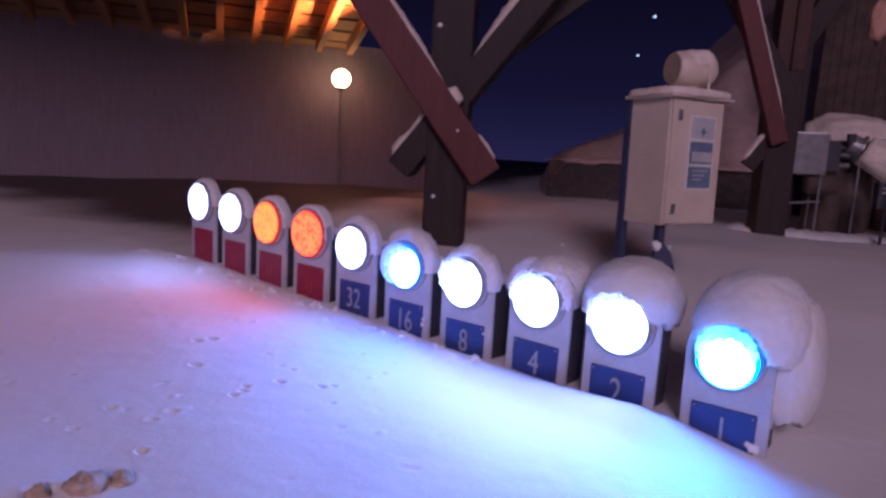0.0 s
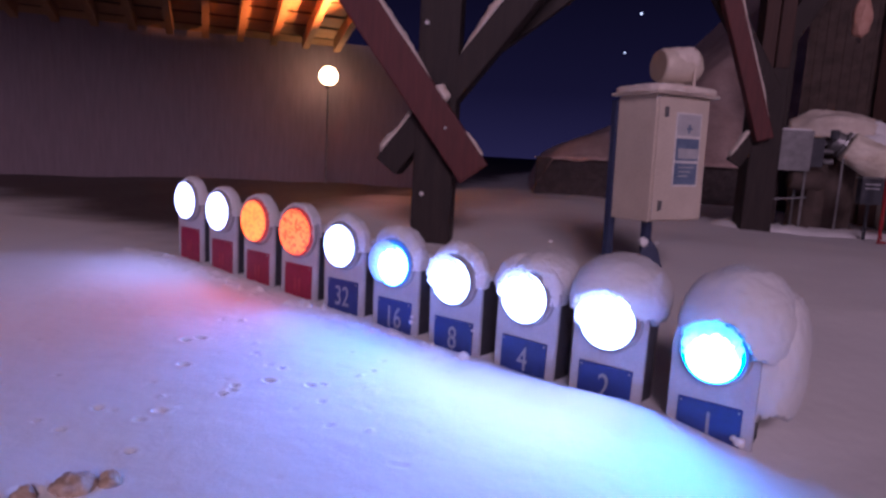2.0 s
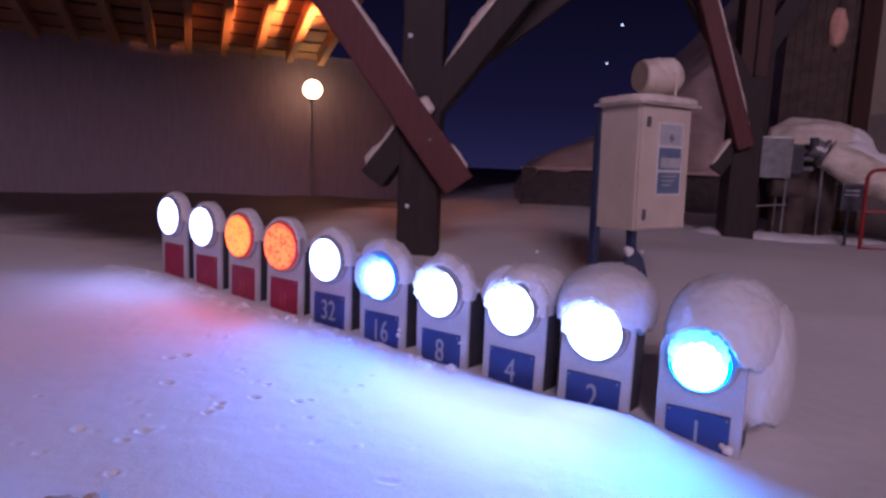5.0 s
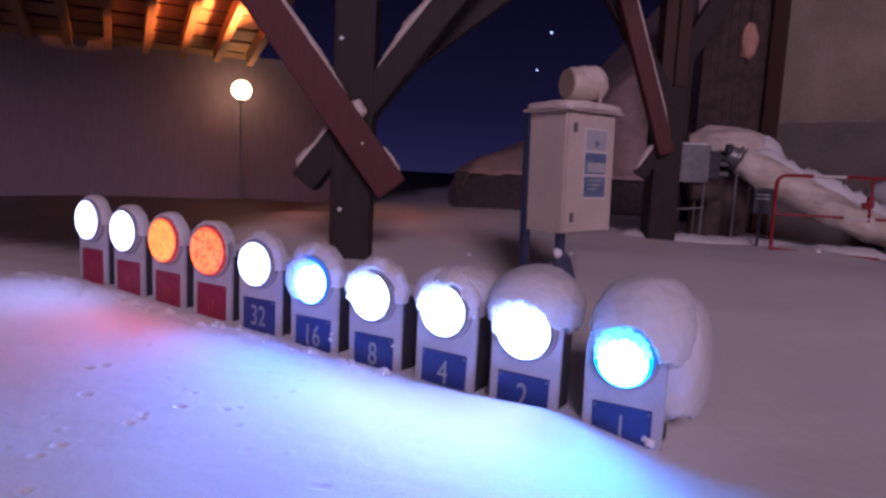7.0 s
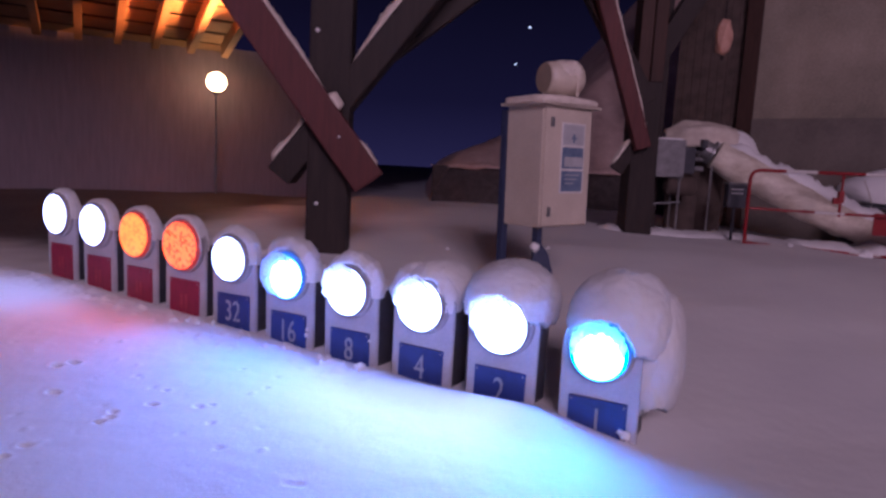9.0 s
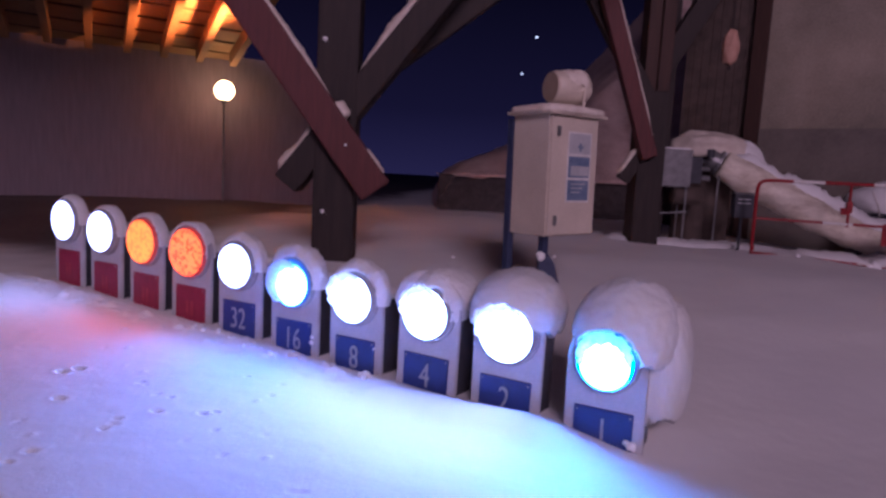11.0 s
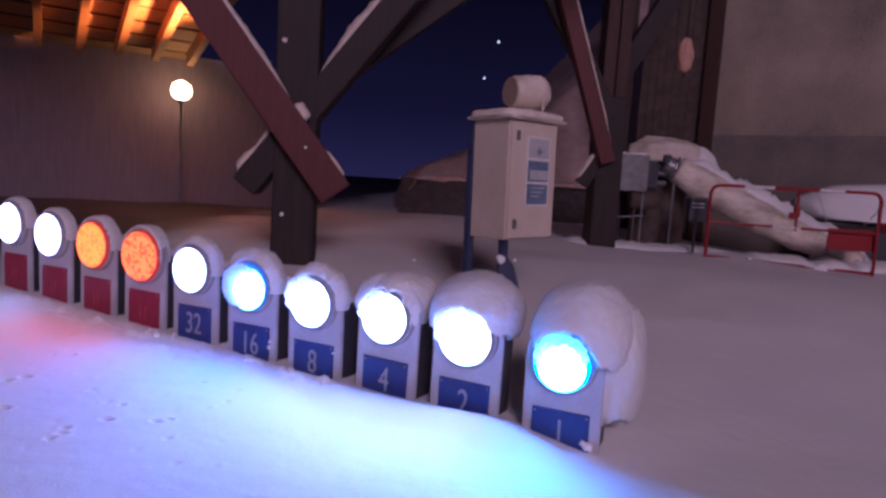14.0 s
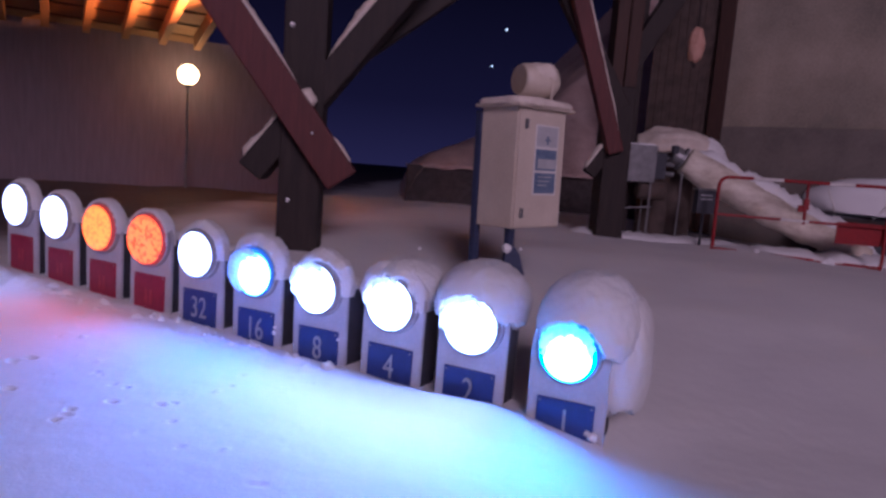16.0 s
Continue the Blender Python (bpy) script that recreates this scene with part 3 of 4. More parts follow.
def control_cabinet():
    c = thing("control_cabinet", CAB, "beige metal control cabinet with stickers on two blue posts", "cabinet")
    w, d, h = 0.535, 0.345, 0.865
    part("body", boxes((0, w, 0.0, d, 0, h, 0.008)), CABINET, c)
    door = part("door", boxes((0.012, w - 0.012, -0.018, -0.002, 0.012, h - 0.014, 0.006)), CABINET, c, "closed cabinet door")
    for z in (0.115, h - 0.115):
        part("hinge", boxes((0.062, 0.090, -0.034, -0.018, z - 0.034, z + 0.034, 0.004)), STEEL, door, "dark hinge")
    part("roof_plate", boxes((-0.05, w + 0.05, -0.055, d + 0.03, h, h + 0.022, 0.006)), CABINET, c)
    s = part("sticker_sheet", boxes((0.185, 0.450, -0.0205, -0.018, 0.245, 0.755)), WHITE, door, "white framed notices")
    part("notice", boxes((0.200, 0.436, -0.0225, -0.0205, 0.598, 0.742)), STICKER_PALE, s, "pale notice with a dark emblem")
    part("emblem", boxes((0.312, 0.332, -0.024, -0.0225, 0.615, 0.675)), STICKER, s)
    part("emblem_bar", boxes((0.290, 0.354, -0.0255, -0.024, 0.640, 0.653)), STICKER, s)
    part("notice", boxes((0.200, 0.436, -0.0225, -0.0205, 0.426, 0.578)), STICKER, s, "blue notice")
    part("notice_band", boxes((0.225, 0.430, -0.024, -0.0225, 0.440, 0.510)), STICKER_PALE, s)
    part("notice", boxes((0.200, 0.436, -0.0225, -0.0205, 0.260, 0.408)), STICKER, s, "blue notice")
    for i in range(3):
        part("notice_line", boxes((0.24, 0.40 - 0.03 * i, -0.024, -0.0225, 0.375 - 0.03 * i, 0.384 - 0.03 * i)), STICKER_PALE, s)
    g = ground_height(0.9, 4.7) - 0.71 - 0.25
    part("post", boxes((-0.012, 0.048, d + 0.002, d + 0.056, g, h - 0.02, 0.006)), BLUEPOST, c, "blue square post")
    part("post", boxes((0.055, 0.110, 0.05, 0.105, g, 0.0, 0.006)), BLUEPOST, c, "blue square post")
    gusset = part("gusset", flat_plate([(-0.06, -0.175), (0.0, -0.135), (0.045, -0.195), (0.095, -0.37), (-0.075, -0.27)], -0.012, 0.012), BLUEPOST, c, "blue steel gusset plate")
    gusset.matrix_local = pose(0.095, 0.035, 0.0, 0, 0, -38)
    return c


control_cabinet()


def placed(name, bm, material, m, label, category, smooth=True, group=""):
    ob = link_mesh(name, bm, material, smooth=smooth)
    ob.matrix_world = m
    return tagged(ob, label, category, group)


placed("snow_layer", lump(0.325, 0.235, 0.045, 21, 0.05, -0.30, fine=0.04, power=5.0), CABSNOW, CAB @ pose(0.266, 0.160, 0.896), "thin even layer of snow on the cabinet roof", "snow")
placed("snow_clump", lump(0.035, 0.03, 0.035, 22, 0.4), SNOW, CAB @ pose(0.045, 0.060, -0.150), "small clump of snow on a post brace", "snow")


def floodlight():
    """A round lamp housing lying level on the cabinet, thick with snow."""
    f = thing("floodlight", CAB @ pose(0.412, 0.202, 0.918, 0, 0, -16), "round beige floodlight on top of the cabinet", "floodlight")
    bm = bmesh.new()
    prof = [(0.0, -0.155), (0.085, -0.155), (0.108, -0.150), (0.120, -0.135), (0.127, -0.05), (0.127, 0.06), (0.115, 0.135), (0.08, 0.165), (0.0, 0.17)]
    rings = []
    for r, y in prof:
        ring = []
        for k in range(28):
            a = 2 * math.pi * k / 28
            rr = r * (1 + 0.06 * noise.noise(Vector((math.cos(a) * 2, y * 9, math.sin(a) * 2))))
            ring.append(bm.verts.new((y, rr * math.cos(a), 0.178 + rr * math.sin(a))))
        rings.append(ring)
    for r0, r1 in zip(rings, rings[1:]):
        for k in range(28):
            bm.faces.new((r0[k], r0[(k + 1) % 28], r1[(k + 1) % 28], r1[k]))
    bmesh.ops.remove_doubles(bm, verts=bm.verts[:], dist=1e-5)
    bmesh.ops.recalc_face_normals(bm, faces=bm.faces[:])
    part("housing", bm, CABINET, f, "beige rounded housing", smooth=True)
    disc = tube([(-0.1535, 0, 0.178), (-0.1580, 0, 0.178)], 0.108, 28)
    part("front_glass", disc, FACE, f, "dull tan front face")
    part("bracket", boxes((-0.03, 0.03, -0.05, 0.05, -0.02, 0.065, 0.008), (0.05, 0.07, -0.135, -0.12, 0.0, 0.16, 0.004), (0.05, 0.07, 0.12, 0.135, 0.0, 0.16, 0.004)), CABINET, f)


floodlight()
placed("snow_mound", lump(0.140, 0.132, 0.115, 23, 0.12, -0.05, fine=0.09, power=2.4, turns=48, rows=28, ragged=0.55), CABSNOW, CAB @ pose(0.440, 0.196, 1.118, 0, 4, -16), "uneven cap of warm-tinted snow on the floodlight", "snow")


# ---- the timber trestles ----
def trestle(x, y, turn, base, wide, label, cross=1.73, rise=3.4):
    """A squared post with two crossing braces, snow on their upper faces."""
    t = thing("timber_trestle", pose(x, y, base, 0, 0, turn), label, "timber post", "braced timber posts")
    part("post", beam((0, 0, -0.4), (0, 0, 6.0), wide, wide, (0, 1, 0), 0.02), BROWN, t, "dark squared post")
    cross -= base
    # the near brace climbs to the left, the far one to the right
    k, hi = 0.76, rise
    part("brace", beam((0.49 * k + 0.02, -0.27, cross - 0.80), (-hi * k + 0.02, -0.27, cross + hi - 0.31), 0.295, 0.16, (0, 1, 0), 0.015), REDWOOD, t, "red-stained diagonal brace")
    part("brace", beam((-0.58 * k, 0.0, cross - 0.78), (hi * k, 0.0, cross + hi - 0.20), 0.24, 0.36, (0, 1, 0), 0.015), BROWN, t, "dark diagonal brace")
    part("brace", beam((0.05, 0.27, cross + 0.10), (hi * 1.15, 0.27, cross + hi * 0.92), 0.22, 0.14, (0, 1, 0), 0.015), BROWN, t, "dark diagonal brace")
    return t


trestle(-0.84, 6.05, 0, 0.30, 0.37, "dark timber post with crossing red-brown braces in snow")


def leaning_trestle():
    """The further post: its braces spread to several sides."""
    t = thing("timber_trestle", pose(2.93, 8.6, 0.0), "dark timber post with snow-edged red brace beside the pipe", "timber post", "braced timber posts")
    part("post", beam((-0.01, 0, 0.0), (-0.02, 0, 2.35), 0.36, 0.38, (0, 1, 0), 0.02), BROWN, t, "dark squared post")
    for x in (-0.105, 0.075):
        part("upright", beam((x, 0.0, 2.351), (x, 0.0, 6.5), 0.165, 0.30, (0, 1, 0), 0.015), CORNER, t, "brown upright above the braces")
    part("brace", beam((-0.075, -0.25, 1.48), (-1.42, -0.37, 5.19), 0.20, 0.16, (0, 1, 0), 0.015), REDWOOD, t, "red-stained brace")
    part("brace", beam((-0.02, -0.12, 2.06), (-1.85, -0.10, 5.04), 0.24, 0.16, (0, 1, 0), 0.015), BROWN, t, "dark brace")
    part("brace", beam((-0.17, 0.12, 2.17), (1.65, 0.10, 5.37), 0.26, 0.20, (0, 1, 0), 0.015), BROWN, t, "dark brace")
    part("brace", beam((-0.36, -0.13, 1.18), (0.02, -0.13, 1.82), 0.18, 0.10, (0, 1, 0), 0.015), BROWN, t, "dark brace stub")
    part("side_post", beam((0.42, 0.75, 0.2), (0.42, 0.75, 6.5), 0.20, 0.20, (0, 1, 0), 0.015), BROWN, t, "slim dark post")
    return t


leaning_trestle()


def timber_snow(m, a, b, wide, thick, seed):
    return placed("snow_ridge", snow_strip(a, b, wide, thick, seed), CABSNOW, m, "ragged ridge of snow lying on a timber brace", "snow", group="snow on the braces")


ML, MR = pose(-0.84, 6.05, 0.30), pose(2.93, 8.6, 0.0)

# the near trestle: a long thin ridge, a loose lump and a streak on the red brace, thick ridges on the dark one
n0, n1 = Vector((0.142, -0.27, 1.43 - 0.32 + 0.100)), Vector((-0.76, 0, 1.0))
timber_snow(ML, n0 + n1 * 0.24, n0 + n1 * 2.6, 0.13, 0.036, 1)
timber_snow(ML, n0 + n1 * 0.04, n0 + n1 * 0.18, 0.15, 0.070, 2)
timber_snow(ML, n0 + n1 * -0.42, n0 + n1 * -0.20, 0.10, 0.022, 3)
f0, f1 = Vector((-0.104, 0.0, 1.43 - 0.20 + 0.078)), Vector((0.76, 0, 1.0))
timber_snow(ML, f0 + f1 * -0.56, f0 + f1 * -0.10, 0.32, 0.062, 4)
timber_snow(ML, f0 + f1 * 0.32, f0 + f1 * 2.6, 0.32, 0.080, 5)
# the further trestle
timber_snow(MR, (0.02, -0.27, 1.52), (-1.25, -0.37, 5.10), 0.11, 0.030, 6)
timber_snow(MR, (-0.42, -0.14, 1.26), (-0.20, -0.14, 1.60), 0.14, 0.055, 7)
for x, z, r in ((-0.955, 2.24, 0.022), (-0.72, 1.32, 0.012), (-0.93, 0.72, 0.018)):
    placed("snow_clump", lump(r, r, r, int(r * 900), 0.4, turns=14, rows=9), SNOW, pose(x, 5.86 if z != 1.32 else 5.69, z), "small clump of snow stuck to the post", "snow")


# ---- the open roof and the yard lamp ----
def roof():
    u, v = Vector((-0.454, 0.891, 0)), Vector((0.891, 0.454, 0))
    m = Matrix((v, u, Vector((0, 0, 1)))).transposed().to_4x4()
    r = thing("open_roof", m, "open timber roof, rafters and boards lit orange", "roof")
    tilt = Matrix.Translation((0, 12.92, 3.03)) @ pose(0, 0, 0, -10, 0, 0)
    for k in range(-12, 2):
        x = 1.735 + 0.60 * k
        part("rafter", box(bmesh.new(), x - 0.06, x + 0.06, -8.2, 0.06, -0.08, 0.17, 0.006, tilt), RAFTER, r, "squared rafter")
    rr = random.Random(9)
    for k in range(15):
        y = 0.66 - 0.60 * k
        h = rr.uniform(0, 0.008)
        part("roof_board", box(bmesh.new(), -5.6, 2.47, y - 0.500 + rr.uniform(-0.015, 0.015), y, 0.172 + h, 0.184 + h, 0.0, tilt), PLANK, r)
    part("roof_cover", box(bmesh.new(), -5.7, 2.55, -8.3, 0.7, 0.29, 0.33, 0.0, tilt), BROWN, r, "dark roof covering")
    # wall added to close the dark, hazy space under the roof
    wall = link_mesh("wall_backdrop", boxes((-7.0, 4.85, 13.45, 13.65, -0.6, 3.2)), SHADOWWALL)
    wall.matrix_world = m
    tagged(wall, "added boarded wall filling the dark under the roof", "wall", kind="structure")


roof()


def yard_lamp():
    x, y = -3.885, 12.40
    g = ground_height(x, y)
    t = thing("yard_lamp", pose(x, y, g), "round glowing yard lamp on a thin steel pole", "lamp")
    h = 2.46 - g
    part("pole", tube([(0, 0, -0.2), (0, 0, h - 0.15)], 0.020, 12), STEEL, t, "slim grey pole")
    part("socket", tube([(0, 0, h - 0.22), (0, 0, h - 0.14)], 0.06, 14), DARK, t)
    b = bmesh.new()
    bmesh.ops.create_uvsphere(b, u_segments=24, v_segments=16, radius=0.18, matrix=Matrix.Translation((0, 0, h)))
    part("globe", b, LIGHT_YARD, t, "warm white glowing globe", smooth=True)


yard_lamp()


# ---- the snowy bank behind, over its dark retaining wall ----
def bank():
    bm = bmesh.new()
    xs, ys = [0.0 + 0.2 * i for i in range(60)], [13.9 + 0.25 * j for j in range(50)]
    rows = []
    for j, y in enumerate(ys):
        row = []
        for x in xs:
            ridge = 1.20 + 0.44 * max(0.0, x - 0.3) + 0.7 * max(0.0, x - 3.4)
            face = 1.22 + 0.95 * (y - 13.9) + 0.25 * noise.noise(Vector((x * 0.6, y * 0.6, 7)))
            edge = ease(-0.1, 0.7, x)
            low = 0.5 * (face + ridge - math.hypot(face - ridge, 0.5))
            z = low * edge + 0.12 * noise.noise(Vector((x * 1.3, y * 1.3, 0))) + 0.05 * noise.noise(Vector((x * 5, y * 5, 0)))
            row.append(bm.verts.new((x, y + 0.05 * noise.noise(Vector((x * 3, j, 2))), z)))
        rows.append(row)
    for r0, r1 in zip(rows, rows[1:]):
        for i in range(len(xs) - 1):
            bm.faces.new((r0[i], r0[i + 1], r1[i + 1], r1[i]))
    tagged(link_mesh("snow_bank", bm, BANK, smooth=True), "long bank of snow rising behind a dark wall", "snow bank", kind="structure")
    wall = boxes((0.25, 8.5, 14.0, 14.35, 0.0, 1.16, 0.03))
    tagged(link_mesh("wall_retaining", wall, HEDGE), "dark low retaining wall with snow on top", "wall", kind="structure")
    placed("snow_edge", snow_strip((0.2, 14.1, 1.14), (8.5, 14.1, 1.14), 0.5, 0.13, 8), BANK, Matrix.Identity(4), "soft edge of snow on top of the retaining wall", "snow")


bank()


# ---- the building ----
def building():
    b = thing("building", pose(5.35, 11.0, 0, 0, 0, math.degrees(math.atan2(-0.664, 0.747))), "rough rendered building with grey plinth and boarded corner", "building")
    part("wall", boxes((0.25, 9.0, 0.0, 0.4, 2.18, 7.0)), STUCCO, b, "rough beige rendered wall")
    part("plinth", boxes((0.25, 9.0, -0.06, 0.4, -0.3, 2.18, 0.02)), PLINTH, b, "grey plinth")
    part("corner_boarding", boxes((0.0, 0.25, -0.03, 0.45, -0.3, 7.0, 0.01)), CORNER, b, "red-brown corner post")
    for i in range(-1, 7):
        part("board", boxes((-1.0 + 0.143 * i, -1.0 + 0.143 * i + 0.137, 0.10 + 0.004 * (i % 2), 0.15, -0.3, 7.0, 0.004)), TANK, b)
    return b


building()


def wall_lantern():
    t = thing("wall_lantern", pose(4.05, 8.95, 3.06), "frost-coated orange-tinted lantern hanging from the timber", "lantern")
    part("shade", lump(0.115, 0.115, 0.24, 31, 0.16, fine=0.08, turns=28, rows=20), LANTERN, t, "frost-coated orange-tinted shade", smooth=True)
    part("stem", tube([(0, 0, 0.2), (0, 0, 2.6)], 0.014, 8), BROWN, t)
    part("finial", tube([(0, 0, -0.22), (0, 0, -0.30)], 0.02, 8), BROWN, t)


wall_lantern()


# ---- the machine, its snowed-in pipe and the barrier ----
def rounded(corners, r, steps=6):
    """A closed line with rounded corners, for bent tubes."""
    out = []
    n = len(corners)
    for i, c in enumerate(corners):
        c = Vector(c)
        a, b = (Vector(corners[i - 1]) - c).normalized(), (Vector(corners[(i + 1) % n]) - c).normalized()
        for k in range(steps + 1):
            f = k / steps
            out.append(c + a * r * (1 - f) ** 2 + b * r * f ** 2)
    return out


def barrier():
    t = thing("safety_barrier", pose(4.06, 7.82, 0.30, 0, -0.4, -10), "red and white tubular safety barrier standing in snow", "barrier")
    w, h = 2.04, 0.97
    path = rounded([(0, 0, 0.05), (0, 0, h), (w, 0, h), (w, 0, -0.08)], 0.13)
    part("frame", tube(path[4:-4] + [], 0.021, 10), BARRIER, t, "bent red tube frame")
    part("lower_rail", tube([(0, 0, 0.07), (w, 0, -0.03)], 0.018, 10), BARRIER, t)
    part("middle_rail", tube([(0.0, 0, 0.50), (w, 0, 0.47)], 0.016, 10), BARRIER, t)
    part("middle_post", tube([(w * 0.52, 0.0, h), (w * 0.52, 0, 0.45)], 0.016, 10), BARRIER, t)
    for x0, x1 in ((0.40, 0.76), (1.30, 1.60)):
        part("white_band", tube([(x0, 0, h), (x1, 0, h)], 0.0225, 12), WHITE, t, "white reflective band")
    for x0, x1 in ((0.30, 0.62), (1.22, 1.58)):
        part("white_band", tube([(x0, 0, 0.07 - 0.045 * x0), (x1, 0, 0.07 - 0.045 * x1)], 0.0195, 12), WHITE, t, "white reflective band")
    part("white_band", tube([(0.78, 0, 0.489), (1.12, 0, 0.485)], 0.0175, 12), WHITE, t, "white reflective band")
    part("clamp", boxes((w * 0.52 - 0.035, w * 0.52 + 0.03, -0.03, 0.03, 0.62, 0.76, 0.01), (w * 0.52 - 0.09, w * 0.52, -0.02, 0.02, 0.60, 0.68, 0.01)), BARRIER, t, "red clamp")
    part("foot", tube([(w, -0.10, -0.16), (w, 0.02, -0.10), (w, 0.0, 0.0)], 0.018, 8), BARRIER, t)
    part("foot", tube([(0, -0.10, 0.0), (0, 0.02, 0.04), (0, 0.0, 0.12)], 0.018, 8), BARRIER, t)
    part("hook", tube([(w, 0, 0.62), (w + 0.05, -0.01, 0.58), (w + 0.07, -0.01, 0.50)], 0.015, 8), BARRIER, t)


barrier()


def snow_pipe():
    """A wide pipe that slants down into the snow, crusted white."""
    t = thing("slanting_pipe", pose(0, 0, 0), "wide slanting pipe crusted with snow behind the barrier", "pipe")
    a, b = Vector((4.05, 8.85, 1.47)), Vector((6.42, 8.22, 0.33))
    pts, rad = [], []
    for i in range(71):
        f = i / 70
        pts.append(a.lerp(b, f) + Vector((0, 0, -0.05 * math.sin(math.pi * f))))
        rad.append(0.192 + 0.016 * math.sin(math.pi * min(1, f * 1.1)) - 0.03 * f ** 3 + 0.02 * noise.noise(Vector((f * 9, 2, 0))))
    bm = tube(pts, 0, 40, radii=rad)
    for v in bm.verts:
        c = v.co
        v.co = c + Vector((0.3, -0.6, 1.0)) * (0.022 * noise.noise(c * 3.2) + 0.020 * noise.noise(Vector((c.x * 3, c.y * 12, c.z * 12 + c.x * 6))) + 0.012 * noise.noise(c * 24))
    part("snow_shell", bm, ICY, t, "rough shell of dirty cream-coloured snow", smooth=True)
    part("pipe_mouth", tube([a + Vector((-0.16, 0.04, 0.075)), a + Vector((-0.02, 0, 0.01))], 0.13, 18), STEEL, t, "grey pipe end")
    for f in (0.02, 0.10):
        p = a.lerp(b, f) - (b - a).normalized() * 0.12
        part("flange", tube([p, p + (b - a).normalized() * 0.03], 0.175, 18), STEEL, t, "steel flange")


snow_pipe()


def machine():
    g = ground_height(3.4, 8.8)
    t = thing("pump_unit", pose(3.13, 8.72, 0), "grey metal pump unit on thin legs beside the post", "machine")
    part("body", boxes((0.0, 0.46, 0.0, 0.34, 1.13, 1.64, 0.012)), STEEL, t)
    part("side_box", boxes((0.462, 0.62, 0.04, 0.30, 1.19, 1.55, 0.012)), DARK, t)
    for x, y in ((0.04, 0.03), (0.42, 0.03), (0.04, 0.30), (0.42, 0.30)):
        part("leg", tube([(x, y, g - 0.2), (x, y, 1.14)], 0.016, 8), STEEL, t)
    part("leg", tube([(0.86, 0.05, g - 0.2), (0.86, 0.05, 1.35)], 0.014, 8), STEEL, t)
    for z in (1.27, 1.40, 1.50):
        part("valve", tube([(0.62, 0.16, z), (0.78, 0.16, z)], 0.035, 12), STEEL, t)
    part("valve_wheel", tube([(0.70, 0.0, 1.55), (0.70, 0.0, 1.66)], 0.05, 12), DARK, t)
    part("hose", tube([(0.02, -0.02, 1.25), (-0.10, -0.05, 1.20), (-0.16, -0.04, 1.36), (-0.12, 0.0, 1.50), (0.0, 0.02, 1.52)], 0.022, 8), CABSNOW, t, "frosted pale hose")
    part("drum", tube([(0.28, 0.16, 1.02), (0.30, 0.16, 1.02), (0.66, 0.16, 1.02), (0.68, 0.16, 1.02)], 0.13, 20, radii=[0.11, 0.13, 0.13, 0.11]), TANK, t, "brown horizontal drum", smooth=True)
    part("crossbar", tube([(0.0, 0.03, 0.75), (0.46, 0.03, 0.80)], 0.014, 8), STEEL, t)
    placed("snow_layer", lump(0.22, 0.16, 0.022, 44, 0.1, -0.3, fine=0.05, power=4.0), SNOW, pose(3.36, 8.89, 1.645), "thin layer of snow on the pump unit", "snow")
    placed("snow_mound", lump(0.16, 0.10, 0.065, 41, 0.2, -0.3), SNOW, pose(3.00, 8.76, 1.55), "small pad of snow on the hose bend", "snow")
    tank = thing("water_tank", pose(4.10, 9.55, 0), "dark round tank under a dome of snow", "tank")
    part("shell", tube([(0, 0, g - 0.2), (0, 0, 1.70)], 0.40, 24), TANK, tank)
    placed("snow_mound", lump(0.56, 0.5, 0.30, 42, 0.22, -0.25, fine=0.05, turns=60, rows=34, ragged=0.16), CABSNOW, pose(4.12, 9.55, 1.68), "broad dome of snow on the tank", "snow")
    placed("snow_mound", lump(0.36, 0.34, 0.27, 43, 0.2, -0.3, fine=0.05, turns=48, rows=28, ragged=0.2), SNOW, pose(4.56, 9.42, 1.58, 0, 16, 0), "sloping heap of snow beside the tank", "snow")
    valve = thing("valve_box", pose(4.10, 8.25, 0), "dark valve box with pale strips on a pole", "box")
    part("case", boxes((-0.125, 0.125, -0.07, 0.07, 0.78, 1.08, 0.018)), DARK, valve)
    part("lid", boxes((-0.135, 0.135, -0.08, 0.08, 1.081, 1.105, 0.008)), STEEL, valve, "grey lid")
    for z in (0.96, 1.01):
        part("strip", boxes((-0.09, 0.07, -0.074, -0.0705, z, z + 0.016)), STICKER_PALE, valve, "pale strip")
    part("pole", tube([(0, 0, g - 0.2), (0, 0, 0.78)], 0.02, 8), DARK, valve)


machine()


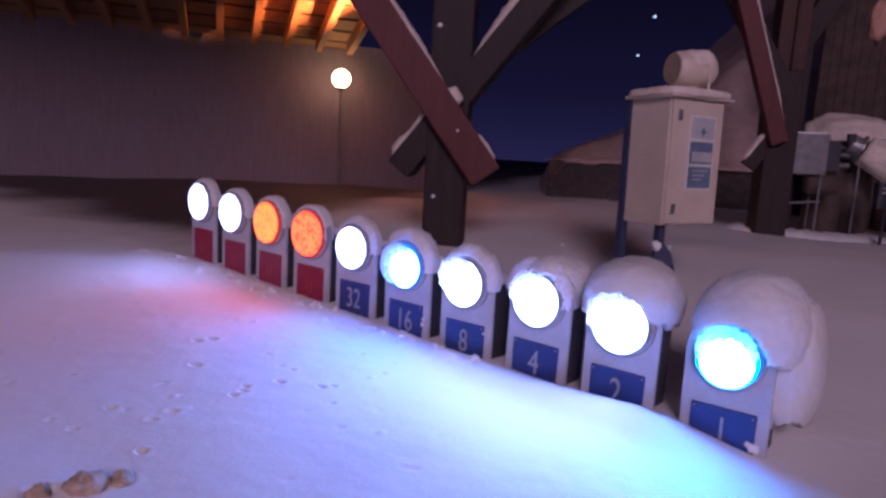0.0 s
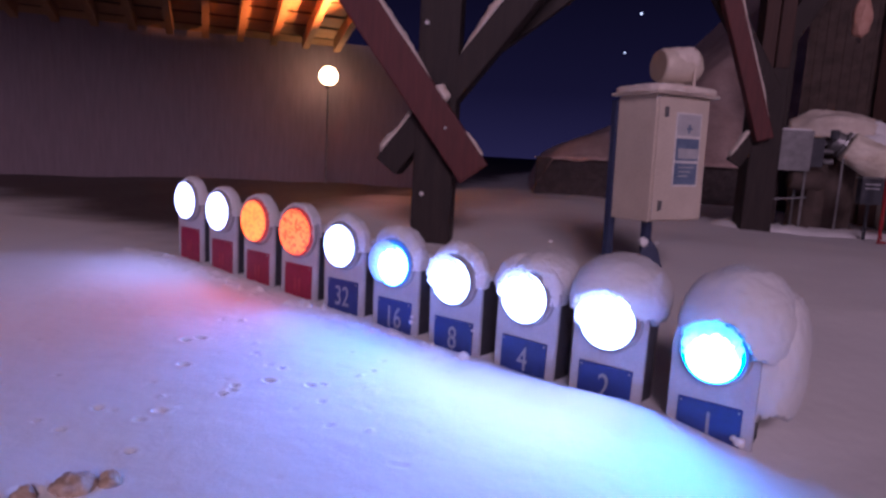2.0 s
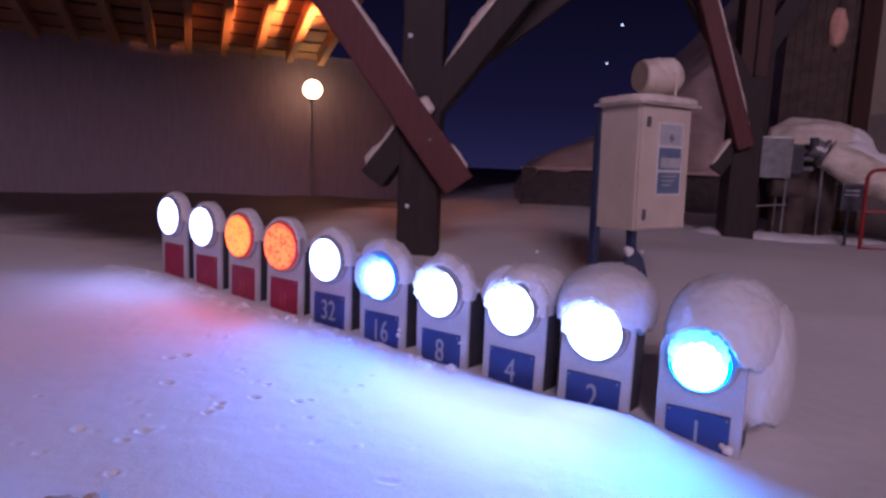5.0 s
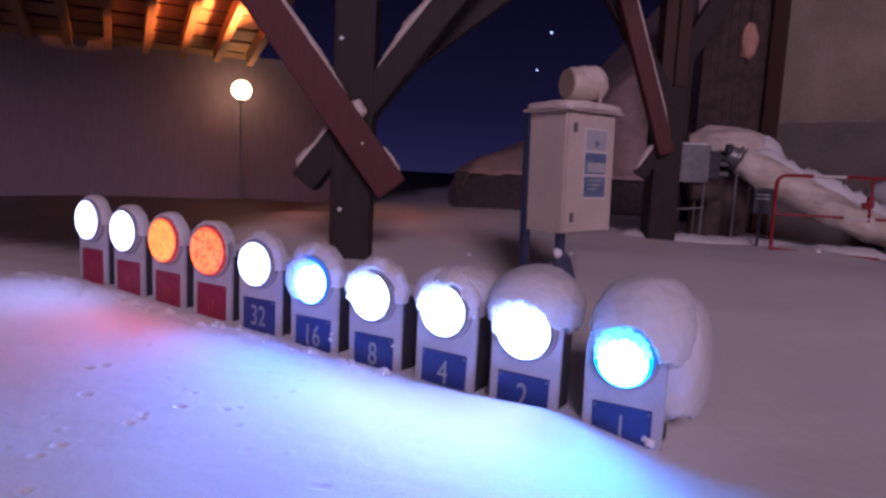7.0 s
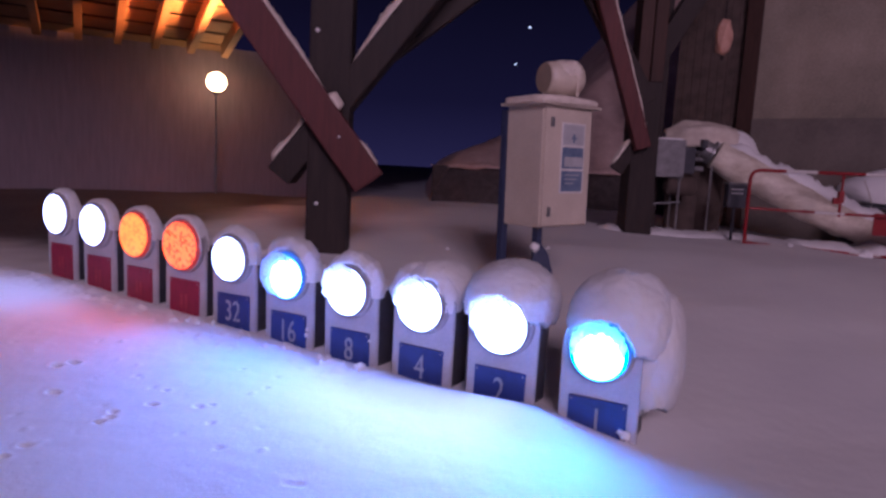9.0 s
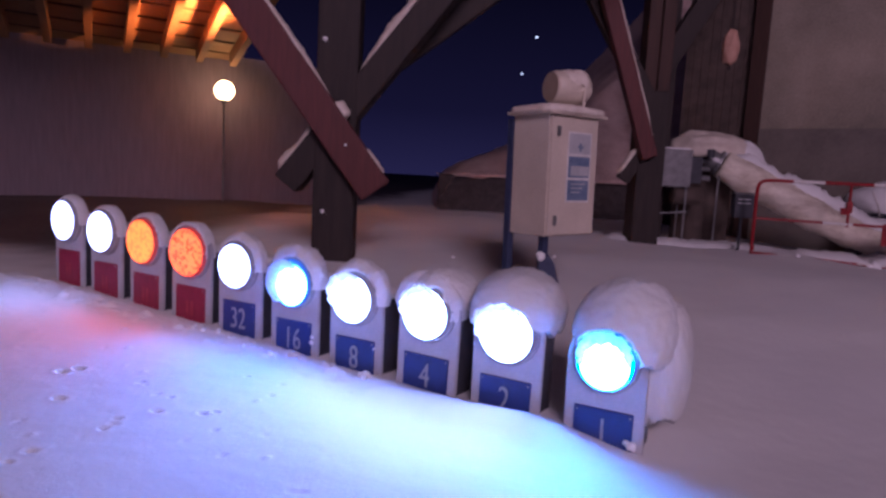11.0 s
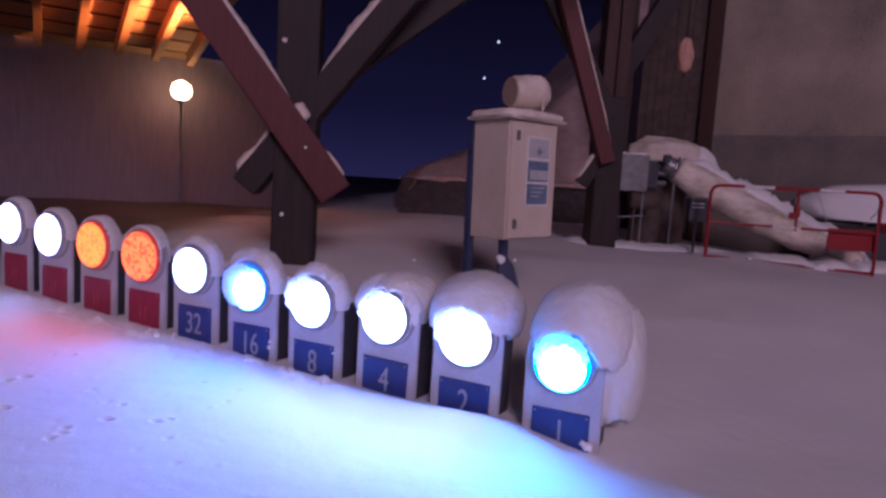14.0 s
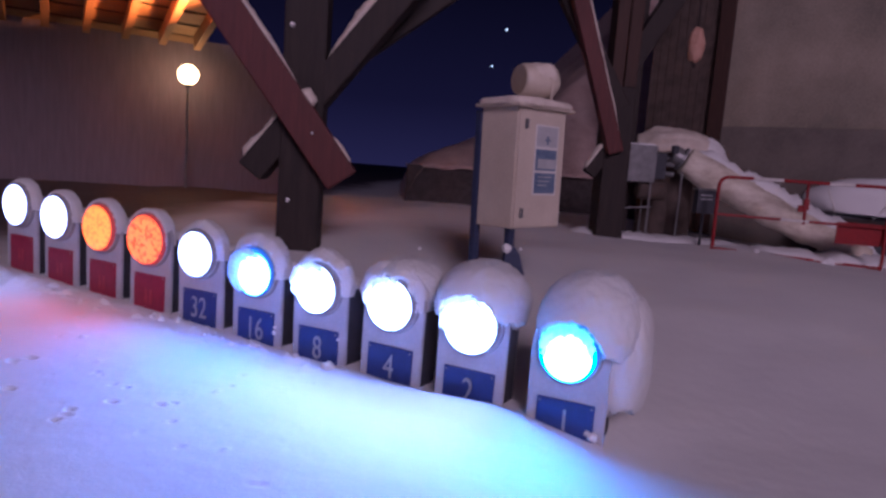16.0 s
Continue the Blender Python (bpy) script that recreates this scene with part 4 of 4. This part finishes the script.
def buried_load():
    m = pose(6.25, 9.15, 0.25, 0, 0, -24)
    t = thing("covered_trailer", m, "dark low trailer buried under a thick roll of snow", "trailer")
    part("body", boxes((0.0, 3.4, 0.0, 0.8, 0.0, 0.62, 0.04)), DARK, t)
    part("side_rail", boxes((0.0, 3.4, -0.03, -0.002, 0.50, 0.58, 0.01)), BROWN, t)
    for x0, lean in ((0.10, 0.16), (0.95, -0.20)):
        part("strap", tube([(x0, -0.24, 0.98), (x0 + 0.3 * lean, -0.25, 0.86), (x0 + 0.7 * lean, -0.20, 0.72), (x0 + lean, -0.06, 0.60)], 0.012, 8), WHITE, t, "pale cord")
    for i in range(6):
        part("stake", boxes((0.1 + i * 0.6, 0.16 + i * 0.6, -0.05, -0.031, 0.0, 0.6, 0.008)), BROWN, t)
    placed("snow_mound", lump(1.80, 0.58, 0.42, 51, 0.10, -0.3, power=3.2, turns=60, rows=26), SNOW, m @ pose(1.75, 0.35, 0.78), "thick roll of snow on the trailer", "snow")
    placed("red_panel", boxes((0, 0.60, -0.012, 0.012, 0, 0.27, 0.006)), BARRIER, pose(5.53, 7.62, 0.55, 0, 0, -10), "plain red panel hung behind the barrier", "panel", smooth=False)


buried_load()
placed("snow_ridge", snow_strip((4.05, 9.05, 1.62), (6.75, 8.40, 0.36), 0.44, 0.20, 61), SNOW, Matrix.Identity(4), "crest of snow along the top of the pipe", "snow", group="snow by the pipe")
placed("snow_ridge", snow_strip((2.3, 8.95, 0.34), (5.0, 8.55, 0.30), 0.70, 0.11, 62), SNOW, Matrix.Identity(4), "low ploughed edge of snow by the machine", "snow", group="snow by the pipe")
placed("snow_ridge", snow_strip((4.6, 8.40, 0.28), (7.4, 7.95, 0.26), 0.70, 0.13, 63), SNOW, Matrix.Identity(4), "low ploughed edge of snow under the pipe", "snow", group="snow by the pipe")


# ---- loose snow, far lights ----
rs = random.Random(12)
for k in range(34):
    along, out, r = rs.uniform(1.05, 2.35), -abs(rs.gauss(0.05, 0.05)) - 0.012, rs.uniform(0.006, 0.017)
    x, y = ROW_END.x + ALONG.x * along + BEHIND.x * out, ROW_END.y + ALONG.y * along + BEHIND.y * out
    placed("snow_crumb", lump(r * 1.2, r, r * 0.9, 80 + k, 0.4, fine=0.12, turns=12, rows=8), SNOW, pose(x, y, ground_height(x, y) + ground_detail(x, y) + r * 0.35, 0, 0, rs.uniform(0, 90)), "small crumb of snow fallen at the foot of the signs", "snow crumb", group="fallen snow crumbs")
for x, y, r in ((5.50, 7.62, 0.075), (5.42, 7.60, 0.045), (4.55, 7.65, 0.03), (1.32, 6.4, 0.022), (0.30, 6.3, 0.02)):
    placed("snow_lump", lump(r * 1.3, r, r, int(x * 10), 0.3, turns=16, rows=10), SNOW, pose(x, y, ground_height(x, y) + r * 0.3, 0, 0, rs.uniform(0, 90)), "small lump of snow on the ground", "snow lump", group="loose snow lumps")
for x, y, z, r in ((46.2, 300.6, 66.4, 0.55), (42.1, 311.2, 51.4, 0.45)):
    b = bmesh.new()
    bmesh.ops.create_icosphere(b, subdivisions=2, radius=r)
    placed("star", b, LIGHT_STAR, pose(x, y, z), "small bright star in the dark night sky", "star", group="stars")

CLOD = worn("dirty_snow", (0.40, 0.28, 0.20), (0.60, 0.48, 0.39), 22, 0.85, relief=0.5, fine=90)
for x, y, r, k in ((-1.245, 1.612, 0.050, 1), (-1.228, 1.640, 0.036, 2), (-1.170, 1.668, 0.034, 3), (-1.360, 1.560, 0.030, 4)):
    placed("dirty_clod", lump(r * 1.1, r, r * 0.9, k, 0.35, fine=0.12, turns=28, rows=18), CLOD, pose(x, y, ground_height(x, y) + 0.001 - 0.012 * (k == 4), 0, 0, 40 * k), "lump of dirty brown snow in trodden ground", "snow lump", group="dirty clods")
